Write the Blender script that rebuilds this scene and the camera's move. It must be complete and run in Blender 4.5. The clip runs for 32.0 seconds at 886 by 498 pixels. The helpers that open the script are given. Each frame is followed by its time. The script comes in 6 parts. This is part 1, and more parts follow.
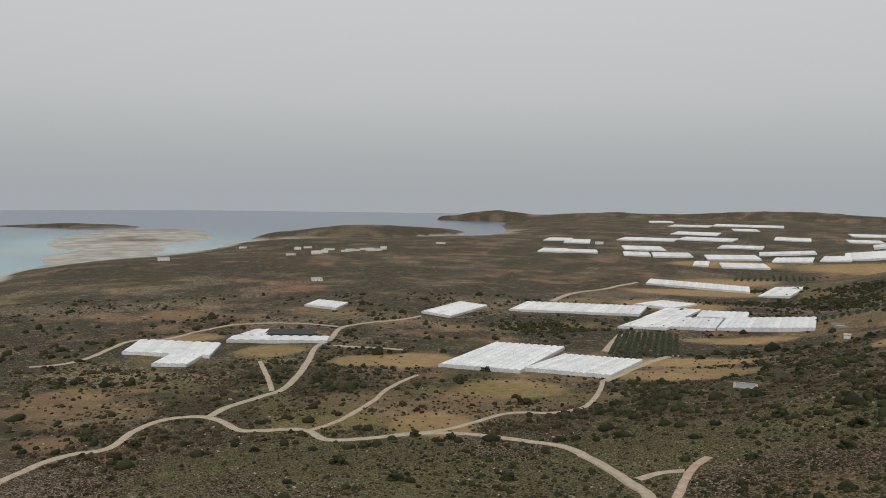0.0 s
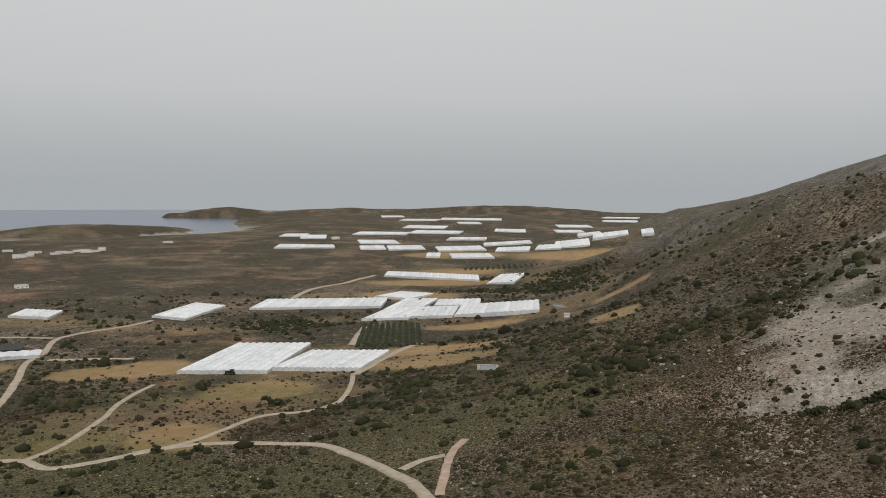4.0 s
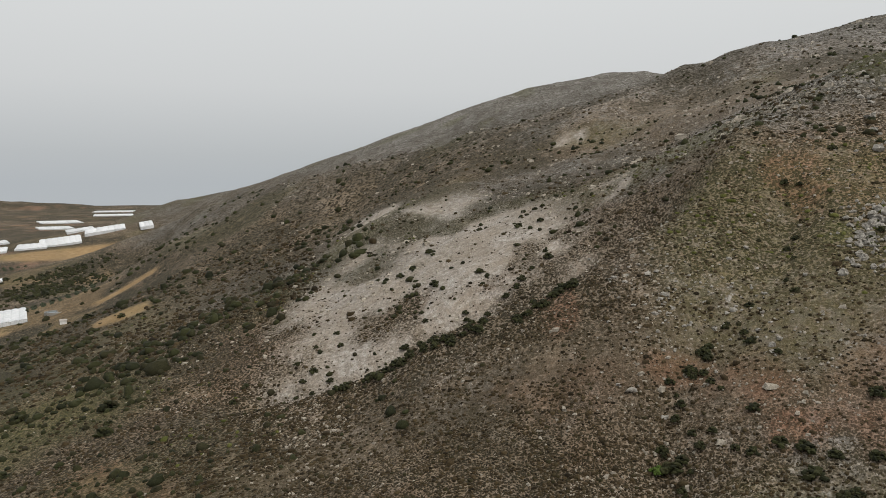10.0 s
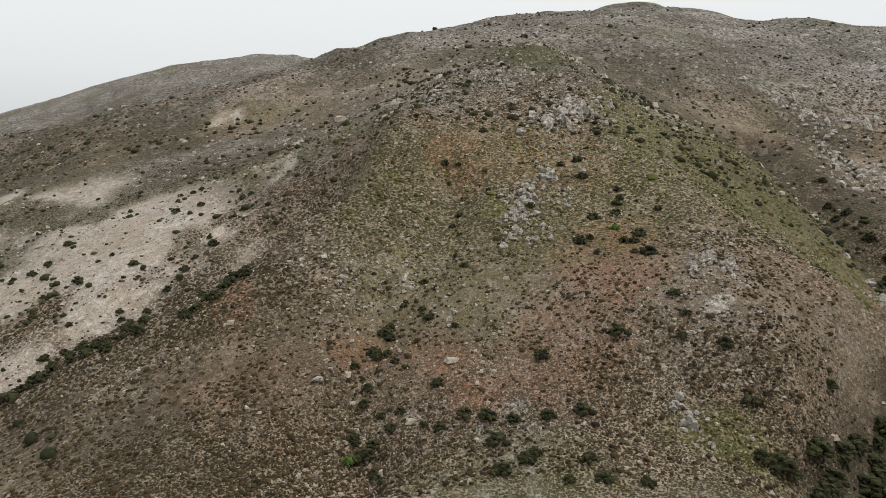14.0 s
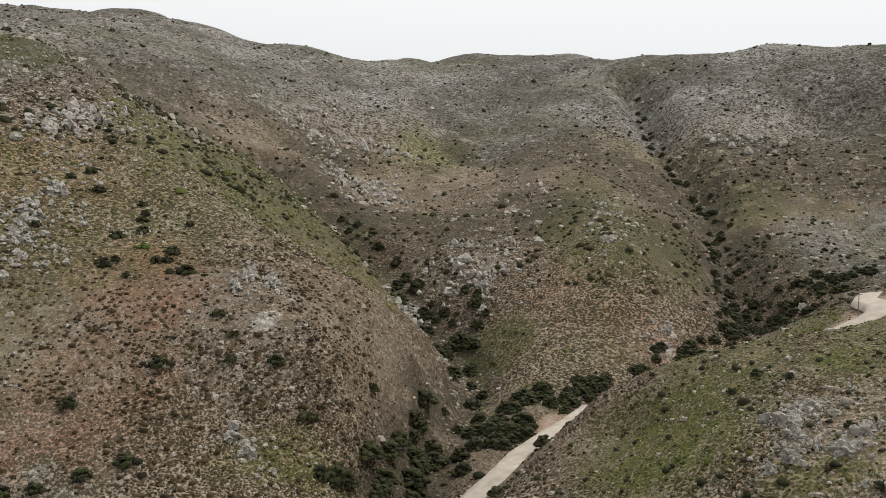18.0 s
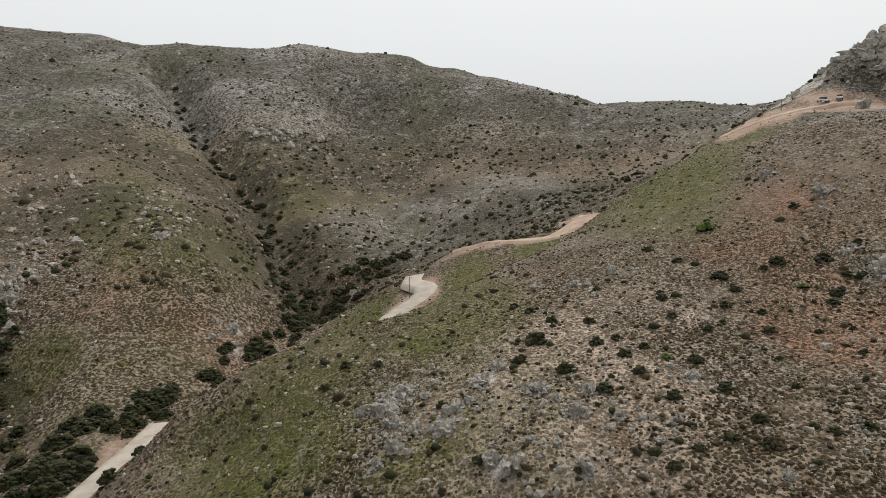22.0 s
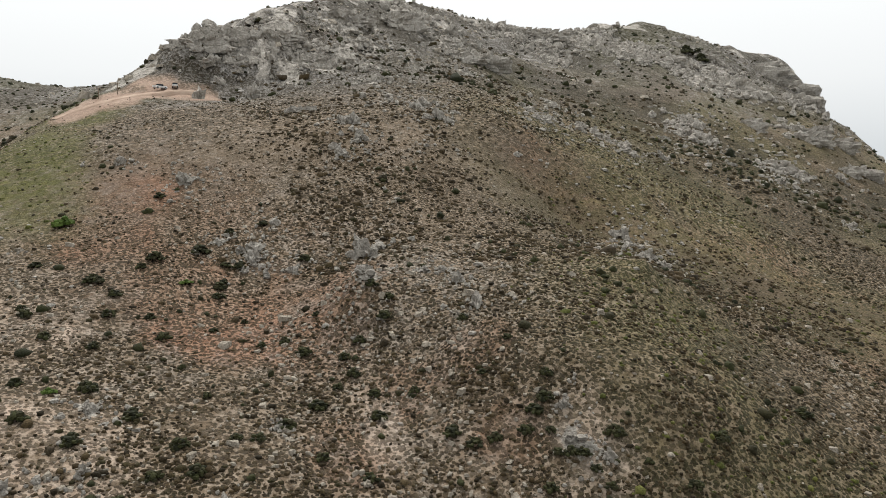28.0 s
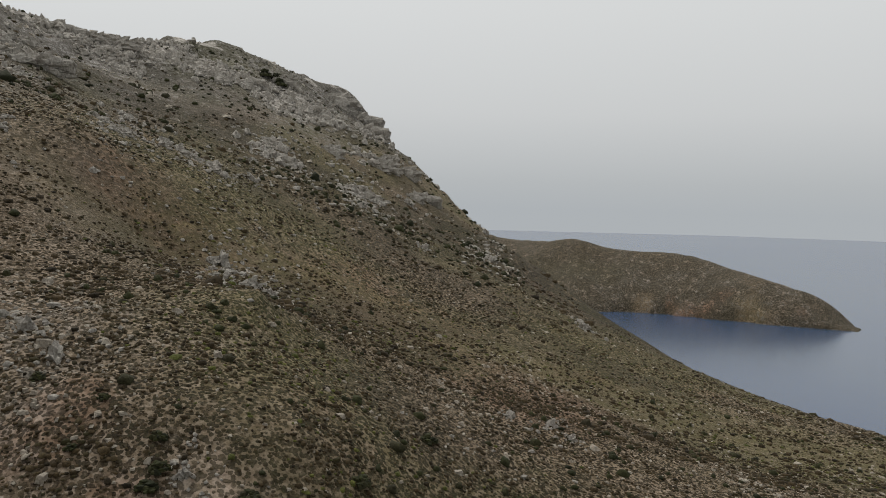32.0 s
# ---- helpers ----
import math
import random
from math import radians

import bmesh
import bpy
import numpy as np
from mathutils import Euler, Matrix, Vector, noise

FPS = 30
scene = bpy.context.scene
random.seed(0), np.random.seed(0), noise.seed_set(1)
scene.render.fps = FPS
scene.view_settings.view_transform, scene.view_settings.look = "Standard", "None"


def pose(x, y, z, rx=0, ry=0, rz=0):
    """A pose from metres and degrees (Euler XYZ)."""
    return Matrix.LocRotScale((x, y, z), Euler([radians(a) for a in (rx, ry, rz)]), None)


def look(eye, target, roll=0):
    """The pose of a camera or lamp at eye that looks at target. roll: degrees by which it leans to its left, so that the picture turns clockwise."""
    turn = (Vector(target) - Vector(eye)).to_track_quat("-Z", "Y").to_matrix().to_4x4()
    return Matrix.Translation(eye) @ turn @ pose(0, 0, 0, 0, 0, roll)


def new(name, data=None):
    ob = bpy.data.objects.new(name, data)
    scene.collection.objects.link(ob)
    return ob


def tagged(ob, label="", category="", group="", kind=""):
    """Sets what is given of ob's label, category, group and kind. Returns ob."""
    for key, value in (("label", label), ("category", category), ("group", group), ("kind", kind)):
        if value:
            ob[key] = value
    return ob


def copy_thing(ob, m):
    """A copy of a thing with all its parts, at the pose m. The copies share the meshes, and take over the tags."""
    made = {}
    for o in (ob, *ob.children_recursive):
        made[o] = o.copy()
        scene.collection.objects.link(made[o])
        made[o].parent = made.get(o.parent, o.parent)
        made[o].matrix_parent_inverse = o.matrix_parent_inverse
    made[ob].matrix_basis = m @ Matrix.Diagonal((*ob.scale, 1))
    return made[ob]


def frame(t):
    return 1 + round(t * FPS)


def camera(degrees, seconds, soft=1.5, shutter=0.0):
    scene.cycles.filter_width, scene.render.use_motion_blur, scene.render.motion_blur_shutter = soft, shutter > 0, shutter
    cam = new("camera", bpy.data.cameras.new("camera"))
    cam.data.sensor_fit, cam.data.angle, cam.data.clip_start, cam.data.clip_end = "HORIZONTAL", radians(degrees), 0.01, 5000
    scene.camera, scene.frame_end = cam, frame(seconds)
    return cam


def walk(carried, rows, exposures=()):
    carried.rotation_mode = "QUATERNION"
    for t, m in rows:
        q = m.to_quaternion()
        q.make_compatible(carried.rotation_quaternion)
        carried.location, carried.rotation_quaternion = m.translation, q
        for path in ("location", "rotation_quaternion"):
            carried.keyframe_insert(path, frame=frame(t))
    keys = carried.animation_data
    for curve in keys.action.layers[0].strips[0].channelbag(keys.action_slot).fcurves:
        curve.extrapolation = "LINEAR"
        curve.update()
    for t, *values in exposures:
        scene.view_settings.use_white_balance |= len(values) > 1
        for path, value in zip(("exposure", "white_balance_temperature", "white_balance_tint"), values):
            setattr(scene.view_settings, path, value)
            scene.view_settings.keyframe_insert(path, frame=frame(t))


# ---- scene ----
cam = camera(60.1, 32.0, soft=0.9)
PATH = [
    (0.0, -0.01, -0.10, 150.01, 18.06, -4.40, 0.69),
    (0.5, -0.52, 1.58, 149.67, 20.34, -4.41, 0.64),
    (1.0, -1.03, 3.24, 149.28, 22.64, -4.42, 0.72),
    (1.5, -1.49, 4.86, 148.86, 24.99, -4.39, 0.72),
    (2.0, -1.86, 6.47, 148.43, 27.33, -4.39, 0.66),
    (2.5, -2.07, 8.09, 148.08, 29.67, -4.39, 0.67),
    (3.0, -2.13, 9.68, 147.81, 32.15, -4.42, 0.66),
    (3.5, -2.11, 11.24, 147.61, 34.94, -4.44, 0.61),
    (5.5, -1.13, 15.92, 147.19, 46.95, -4.53, 0.43),
    (6.0, -0.76, 17.46, 147.04, 50.04, -4.56, 0.35),
    (6.5, -0.26, 18.93, 146.89, 53.18, -4.59, 0.26),
    (7.0, 0.45, 20.27, 146.73, 56.28, -4.62, 0.25),
    (7.5, 1.42, 21.44, 146.55, 59.31, -4.65, 0.21),
    (8.0, 2.59, 22.53, 146.37, 62.31, -4.68, 0.17),
    (8.5, 3.86, 23.61, 146.20, 65.21, -4.75, 0.15),
    (9.0, 5.13, 24.71, 146.04, 68.17, -4.78, 0.12),
    (9.5, 6.29, 25.80, 145.88, 71.18, -4.83, 0.09),
    (10.0, 7.35, 26.88, 145.71, 74.23, -4.88, 0.07),
    (10.5, 8.36, 27.95, 145.50, 77.28, -4.91, 0.09),
    (11.0, 9.44, 29.00, 145.25, 80.30, -4.94, 0.08),
    (11.5, 10.69, 29.95, 144.95, 83.34, -4.95, 0.14),
    (12.0, 12.14, 30.76, 144.67, 86.48, -4.97, 0.08),
    (12.5, 13.79, 31.41, 144.45, 89.48, -5.01, 0.13),
    (13.0, 15.56, 31.94, 144.32, 92.94, -5.08, 0.04),
    (13.5, 17.36, 32.41, 144.30, 97.06, -5.42, 0.02),
    (14.0, 19.08, 32.80, 144.35, 99.80, -5.99, 0.02),
    (14.5, 20.75, 33.06, 144.38, 102.57, -6.09, 0.03),
    (15.0, 22.51, 33.20, 144.30, 108.39, -6.06, -0.01),
    (15.5, 24.41, 33.27, 144.12, 114.47, -5.89, 0.03),
    (17.5, 31.25, 33.44, 143.33, 131.25, -4.55, 0.32),
    (18.0, 33.08, 32.44, 143.16, 135.35, -4.58, 0.31),
    (18.5, 34.83, 31.55, 143.01, 139.52, -4.61, 0.32),
    (19.0, 36.49, 30.78, 142.89, 143.72, -4.63, 0.34),
    (19.5, 38.10, 30.01, 142.79, 147.94, -4.66, 0.37),
    (20.0, 39.65, 29.11, 142.68, 152.16, -4.70, 0.28),
    (20.5, 41.13, 28.07, 142.54, 156.38, -4.71, 0.35),
    (21.0, 42.49, 26.95, 142.38, 160.55, -4.71, 0.23),
    (21.5, 43.79, 25.81, 142.27, 164.72, -4.75, 0.08),
    (22.0, 45.06, 24.60, 142.21, 169.05, -4.78, 0.26),
    (22.5, 46.25, 23.27, 142.17, 173.36, -4.80, 0.39),
    (23.0, 47.27, 21.84, 142.10, 177.60, -4.80, 0.41),
    (23.5, 48.07, 20.40, 142.00, 181.79, -4.81, 0.41),
    (24.0, 48.69, 18.99, 141.89, 185.93, -4.82, 0.36),
    (24.5, 49.22, 17.62, 141.79, 189.12, -4.83, 0.33),
    (26.5, 51.22, 10.97, 142.03, 204.88, -5.11, 0.54),
    (27.0, 51.01, 9.52, 142.16, 209.08, -5.18, 0.53),
    (27.5, 50.72, 8.05, 142.26, 213.22, -5.27, 0.47),
    (28.0, 50.32, 6.55, 142.32, 217.44, -5.33, 0.56),
    (28.5, 49.84, 5.02, 142.33, 221.56, -5.38, 0.66),
    (29.0, 49.26, 3.45, 142.30, 225.49, -5.39, 0.66),
    (29.5, 48.60, 1.83, 142.25, 229.40, -5.37, 0.89),
    (30.0, 47.82, 0.25, 142.21, 233.38, -4.86, 1.05),
    (30.5, 46.95, -1.24, 142.20, 237.33, -4.65, 1.19),
    (31.0, 46.02, -2.60, 142.22, 241.25, -3.93, 1.28),
    (31.5, 45.03, -3.89, 142.26, 245.21, -3.88, 1.31),
    (32.0, 44.00, -5.17, 142.29, 248.52, -3.14, 1.43),
]
EXPOSURES = [(0.0, 0.0), (3.5, 0.05), (7.0, 0.14), (10.0, 0.26), (12.0, 0.40), (13.0, 0.47), (15.0, 0.71), (17.5, 0.69), (20.0, 0.58), (23.0, 0.54), (25.0, 0.62), (28.0, 0.77), (29.5, 0.6), (30.5, 0.47), (32.0, 0.17)]

def camera_pose(x, y, z, heading, pitch, roll):
    """heading: degrees clockwise from +y; pitch: up; roll: degrees by which the right side rises."""
    h, p = radians(heading), radians(pitch)
    ahead = Vector((math.sin(h) * math.cos(p), math.cos(h) * math.cos(p), math.sin(p)))
    return look(Vector((x, y, z)), Vector((x, y, z)) + ahead * 10, roll)


walk(cam, [(t, camera_pose(*row)) for t, *row in PATH], EXPOSURES)

# ---- light ----
SUN_EL, SUN_AZ = 58.0, 205.0
world = bpy.data.worlds.new("sky")
scene.world = world
world.use_nodes = True
wn, wl = world.node_tree.nodes, world.node_tree.links
wn.clear()
sky = wn.new("ShaderNodeTexSky")
sky.sky_type, sky.sun_disc = "NISHITA", False
sky.sun_elevation, sky.sun_rotation = radians(SUN_EL), radians(SUN_AZ)
sky.altitude, sky.air_density, sky.dust_density, sky.ozone_density = 150, 1.0, 6.0, 1.0
grey = wn.new("ShaderNodeHueSaturation")
grey.inputs["Saturation"].default_value = 0.2
where, up, ramp = wn.new("ShaderNodeTexCoord"), wn.new("ShaderNodeSeparateXYZ"), wn.new("ShaderNodeValToRGB")
ramp.color_ramp.elements[0].position, ramp.color_ramp.elements[0].color = 0.0, (0.475, 0.505, 0.53, 1)
ramp.color_ramp.elements[1].position, ramp.color_ramp.elements[1].color = 0.42, (0.78, 0.79, 0.785, 1)
for at, col in ((0.035, (0.505, 0.53, 0.545, 1)), (0.12, (0.625, 0.64, 0.645, 1)), (0.24, (0.70, 0.715, 0.715, 1))):
    ramp.color_ramp.elements.new(at).color = col
gain = wn.new("ShaderNodeMixRGB")
gain.blend_type, gain.inputs[0].default_value, gain.inputs[2].default_value = "MULTIPLY", 1.0, (8.6, 8.6, 8.6, 1)
veil = wn.new("ShaderNodeMixRGB")
veil.inputs[0].default_value = 0.9
wbg, wout = wn.new("ShaderNodeBackground"), wn.new("ShaderNodeOutputWorld")
wbg.inputs["Strength"].default_value = 0.1
wl.new(where.outputs["Generated"], up.inputs[0])
wl.new(up.outputs["Z"], ramp.inputs[0])
wl.new(ramp.outputs[0], gain.inputs[1])
wl.new(sky.outputs[0], grey.inputs["Color"])
wl.new(grey.outputs[0], veil.inputs[1])
wl.new(gain.outputs[0], veil.inputs[2])
wl.new(veil.outputs[0], wbg.inputs["Color"])
wl.new(wbg.outputs[0], wout.inputs["Surface"])
sun = new("sun", bpy.data.lights.new("sun", "SUN"))
sun.data.energy, sun.data.angle, sun.data.color = 1.6, radians(9), (1.0, 0.96, 0.9)
sun.matrix_world = look((0, 0, 400), (-math.sin(radians(SUN_AZ)), -math.cos(radians(SUN_AZ)), 400 - math.tan(radians(SUN_EL))))

# ---- materials ----


class Nodes:
    """Short hand for a node material."""

    def __init__(self, name):
        self.m = bpy.data.materials.new(name)
        self.m.use_nodes = True
        self.t = self.m.node_tree
        self.b = self.t.nodes["Principled BSDF"]
        self.geo = self.t.nodes.new("ShaderNodeNewGeometry")

    def node(self, kind, **values):
        n = self.t.nodes.new(kind)
        for key, value in values.items():
            n.inputs[key.replace("_", " ")].default_value = value
        return n

    def noise(self, scale, detail=5.0, rough=0.55, at=None):
        n = self.node("ShaderNodeTexNoise", Scale=scale, Detail=detail, Roughness=rough)
        self.t.links.new(at or self.geo.outputs["Position"], n.inputs["Vector"])
        return n.outputs["Fac"]

    def cells(self, scale, out="Distance", feature="F1", warp=0.0):
        n = self.node("ShaderNodeTexVoronoi", Scale=scale)
        n.feature = feature
        at = self.geo.outputs["Position"]
        if warp:
            w = self.node("ShaderNodeTexNoise", Scale=1.7 * scale, Detail=3.0)
            self.t.links.new(at, w.inputs["Vector"])
            at = self.mix(1.0, at, self.mix(1.0, w.outputs["Color"], warp, "MULTIPLY"), "ADD")
        self.t.links.new(at, n.inputs["Vector"])
        return n.outputs[out]

    def ramp(self, fac, *stops):
        n = self.t.nodes.new("ShaderNodeValToRGB")
        e = n.color_ramp.elements
        e[0].position, e[0].color = stops[0][0], self.col(stops[0][1])
        e[1].position, e[1].color = stops[-1][0], self.col(stops[-1][1])
        for p, c in stops[1:-1]:
            e.new(p).color = self.col(c)
        self.t.links.new(fac, n.inputs["Fac"])
        return n.outputs["Color"]

    @staticmethod
    def col(c):
        return (c, c, c, 1) if isinstance(c, (int, float)) else (*c, 1)

    def mix(self, fac, a, b, how="MIX"):
        n = self.t.nodes.new("ShaderNodeMixRGB")
        n.blend_type = how
        for k, v in ((0, fac), (1, a), (2, b)):
            if isinstance(v, (int, float)) and k == 0:
                n.inputs[0].default_value = v
            elif isinstance(v, (int, float, tuple)):
                n.inputs[k].default_value = self.col(v)
            else:
                self.t.links.new(v, n.inputs[k])
        return n.outputs["Color"]

    def math(self, op, a, b=0.0):
        n = self.t.nodes.new("ShaderNodeMath")
        n.operation = op
        for k, v in ((0, a), (1, b)):
            if isinstance(v, (int, float)):
                n.inputs[k].default_value = v
            else:
                self.t.links.new(v, n.inputs[k])
        return n.outputs[0]

    def attr(self, name):
        n = self.t.nodes.new("ShaderNodeAttribute")
        n.attribute_name = name
        return n.outputs["Fac"]

    def done(self, color, rough=0.9, bump=None, strength=0.5, depth=0.3):
        for v, key in ((color, "Base Color"), (rough, "Roughness")):
            if isinstance(v, (int, float, tuple)):
                self.b.inputs[key].default_value = self.col(v) if key == "Base Color" else v
            else:
                self.t.links.new(v, self.b.inputs[key])
        self.b.inputs["Specular IOR Level"].default_value = 0.2
        if bump is not None:
            n = self.node("ShaderNodeBump", Strength=strength, Distance=depth)
            self.t.links.new(bump, n.inputs["Height"])
            self.t.links.new(n.outputs["Normal"], self.b.inputs["Normal"])
        return self.m


def growth_layer(n, scale, inner, outer, warp):
    """Round low tufts of one size, and a random tint for each of them."""
    v = n.node("ShaderNodeTexVoronoi", Scale=scale)
    w = n.node("ShaderNodeTexNoise", Scale=2.3 * scale, Detail=2.0)
    at = n.geo.outputs["Position"]
    n.t.links.new(at, w.inputs["Vector"])
    n.t.links.new(n.mix(1.0, at, n.mix(1.0, w.outputs["Color"], warp / scale, "MULTIPLY"), "ADD"), v.inputs["Vector"])
    return n.ramp(v.outputs["Distance"], (inner, 1.0), (outer, 0.0)), n.math("MULTIPLY", v.outputs["Color"], 1.0)


def ground_material():
    n = Nodes("ground_soil")
    wide, mid, fine = n.noise(0.018, 4), n.noise(0.12, 5, 0.6), n.noise(1.1, 5, 0.65)
    # bare soil, from brown earth to pale stony ground
    soil = n.ramp(mid, (0.3, (0.092, 0.065, 0.039)), (0.5, (0.170, 0.125, 0.082)), (0.7, (0.255, 0.195, 0.140)))
    soil = n.mix(n.ramp(fine, (0.45, 0.0), (0.62, 0.8)), soil, (0.367, 0.298, 0.228))
    # grey stony ground; on far slopes and the cape the grey paints haze
    soil = n.mix(n.ramp(n.attr("rocky"), (0.35, 0.0), (0.9, 0.8)), soil, n.ramp(fine, (0.3, (0.08, 0.077, 0.07)), (0.7, (0.26, 0.25, 0.235))))
    # shaded slopes: browner, darker soil stands in for the shade
    soil = n.mix(n.math("MULTIPLY", n.attr("darkened"), 0.6), soil, n.ramp(fine, (0.3, (0.085, 0.06, 0.03)), (0.7, (0.29, 0.22, 0.14))))
    soil = n.mix(n.attr("red"), soil, n.ramp(fine, (0.3, (0.167, 0.076, 0.042)), (0.7, (0.369, 0.222, 0.147))))
    soil = n.mix(n.attr("ochre"), soil, n.ramp(mid, (0.3, (0.26, 0.165, 0.075)), (0.7, (0.36, 0.25, 0.13))))
    soil = n.mix(n.mix(1.0, n.attr("pink"), n.ramp(n.noise(0.16, 5, 0.7), (0.36, 0.0), (0.54, 0.95)), "MULTIPLY"), soil, n.ramp(fine, (0.3, (0.34, 0.25, 0.18)), (0.7, (0.55, 0.45, 0.365))))
    soil = n.mix(n.attr("cut"), soil, n.ramp(mid, (0.3, (0.28, 0.185, 0.135)), (0.7, (0.47, 0.35, 0.275))))
    pale = n.ramp(n.noise(0.35, 8, 0.78), (0.32, (0.184, 0.153, 0.123)), (0.47, (0.367, 0.324, 0.278)), (0.64, (0.569, 0.532, 0.485)))
    pale = n.mix(n.ramp(n.noise(0.045, 5, 0.6), (0.4, 0.0), (0.62, 0.55)), pale, n.ramp(fine, (0.3, (0.24, 0.185, 0.125)), (0.7, (0.40, 0.33, 0.255))))
    soil = n.mix(n.attr("bare"), soil, pale)
    # limestone that breaks through
    rock = n.ramp(n.noise(0.9, 7, 0.75), (0.34, (0.090, 0.084, 0.077)), (0.5, (0.300, 0.285, 0.266)), (0.66, (0.599, 0.574, 0.537)))
    stones = n.mix(n.ramp(n.cells(0.42, warp=1.6), (0.26, 1.0), (0.4, 0.0)), 0.0, n.ramp(n.noise(0.06, 4, 0.6), (0.46, 0.0), (0.6, 0.9)), "MULTIPLY")
    ledges = n.mix(1.0, n.ramp(n.noise(0.22, 7, 0.78), (0.49, 0.0), (0.54, 1.0)), n.ramp(n.noise(0.03, 5, 0.65), (0.42, 0.0), (0.56, 1.0)), "MULTIPLY")
    stones = n.mix(1.0, n.mix(1.0, n.attr("rocky"), ledges, "MULTIPLY"), stones, "LIGHTEN")
    stones = n.mix(1.0, stones, n.mix(n.attr("bare"), 1.0, 0.25), "MULTIPLY")
    stones = n.mix(1.0, stones, n.mix(n.attr("darkened"), 1.0, 0.5), "MULTIPLY")
    surface = n.mix(stones, soil, rock)
    green = n.ramp(n.noise(0.6, 5, 0.6), (0.3, (0.061, 0.069, 0.015)), (0.55, (0.127, 0.128, 0.030)), (0.75, (0.204, 0.176, 0.060)))
    surface = n.mix(n.mix(1.0, n.attr("grass"), n.ramp(n.noise(0.35, 6, 0.7), (0.36, 0.15), (0.55, 0.95)), "MULTIPLY"), surface, green)
    # low growth: small cushions near by, larger bushes on the far slopes
    spread = n.ramp(n.noise(0.05, 5, 0.65), (0.32, 0.6), (0.46, 1.0))
    thin = n.ramp(n.noise(0.4, 5, 0.7), (0.34, 0.35), (0.45, 1.0))
    cover_all, tint = None, None
    for name, scale, inner, outer in (("fine_growth", 2.1, 0.48, 0.56), ("mid_growth", 1.2, 0.49, 0.57), ("coarse_growth", 0.5, 0.42, 0.50)):
        dots, shade = growth_layer(n, scale, inner, outer, 0.5)
        big = growth_layer(n, scale * 0.36, 0.26, 0.32, 0.55)[0]
        both = n.mix(1.0, n.mix(1.0, dots, n.attr(name), "MULTIPLY"), n.mix(1.0, big, n.math("MULTIPLY", n.attr(name), 0.9), "MULTIPLY"), "LIGHTEN")
        cover_all = both if cover_all is None else n.mix(1.0, cover_all, both, "LIGHTEN")
        mixed = n.mix(n.attr(name), 0.0, shade)
        tint = mixed if tint is None else n.mix(1.0, tint, mixed, "ADD")
    scrub = n.mix(1.0, n.mix(1.0, n.mix(1.0, cover_all, spread, "MULTIPLY"), thin, "MULTIPLY"), n.attr("scrub"), "MULTIPLY")
    scrub = n.mix(1.0, scrub, n.mix(stones, 1.0, 0.35), "MULTIPLY")
    tuft = n.ramp(tint, (0.0, (0.011, 0.008, 0.003)), (0.3, (0.033, 0.022, 0.010)), (0.5, (0.026, 0.023, 0.008)), (0.75, (0.057, 0.038, 0.017)), (1.0, (0.015, 0.016, 0.005)))
    tuft = n.mix(n.math("MULTIPLY", n.attr("grass"), 0.85), tuft, (0.072, 0.080, 0.020))
    tuft = n.mix(1.0, tuft, n.ramp(n.noise(4.0, 3, 0.6), (0.32, 0.3), (0.7, 1.45)), "MULTIPLY")
    surface = n.mix(scrub, surface, tuft)
    far = n.mix(1.0, n.attr("thicket"), n.ramp(n.noise(0.1, 6, 0.75), (0.38, 0.0), (0.46, 1.0)), "MULTIPLY")
    far = n.mix(1.0, far, n.ramp(n.noise(0.6, 4, 0.7), (0.36, 0.35), (0.5, 1.0)), "MULTIPLY")
    surface = n.mix(far, surface, n.ramp(n.noise(0.5, 5, 0.7), (0.3, (0.012, 0.012, 0.007)), (0.7, (0.055, 0.047, 0.026))))
    crag_rock = n.ramp(n.noise(0.45, 7, 0.75), (0.34, (0.060, 0.053, 0.045)), (0.46, (0.290, 0.269, 0.236)), (0.62, (0.540, 0.505, 0.453)))
    surface = n.mix(n.ramp(n.math("ADD", n.attr("crag"), n.noise(0.4, 6, 0.75)), (0.78, 0.0), (0.9, 1.0)), surface, crag_rock)
    sand = n.ramp(n.noise(0.02, 5), (0.3, (0.24, 0.23, 0.20)), (0.7, (0.44, 0.42, 0.385)))
    surface = n.mix(n.attr("sand"), surface, sand)
    surface = n.mix(n.ramp(wide, (0.35, 0.0), (0.7, 0.22)), surface, (0.06, 0.05, 0.036))
    relief = n.math("ADD", n.math("MULTIPLY", n.noise(0.5, 6, 0.7), 1.0), n.math("MULTIPLY", scrub, 0.4))
    return n.done(surface, 0.95, relief, 0.85, 1.1)


def leaf_material(name, *colours):
    n = Nodes(name)
    r = n.ramp(n.geo.outputs["Random Per Island"], *[(i / (len(colours) - 1), c) for i, c in enumerate(colours)])
    shade = n.ramp(n.noise(4.0, 4, 0.7), (0.3, 0.45), (0.7, 1.35))
    return n.done(n.mix(1.0, r, shade, "MULTIPLY"), 0.85, n.noise(7.0, 3), 0.6, 0.2)


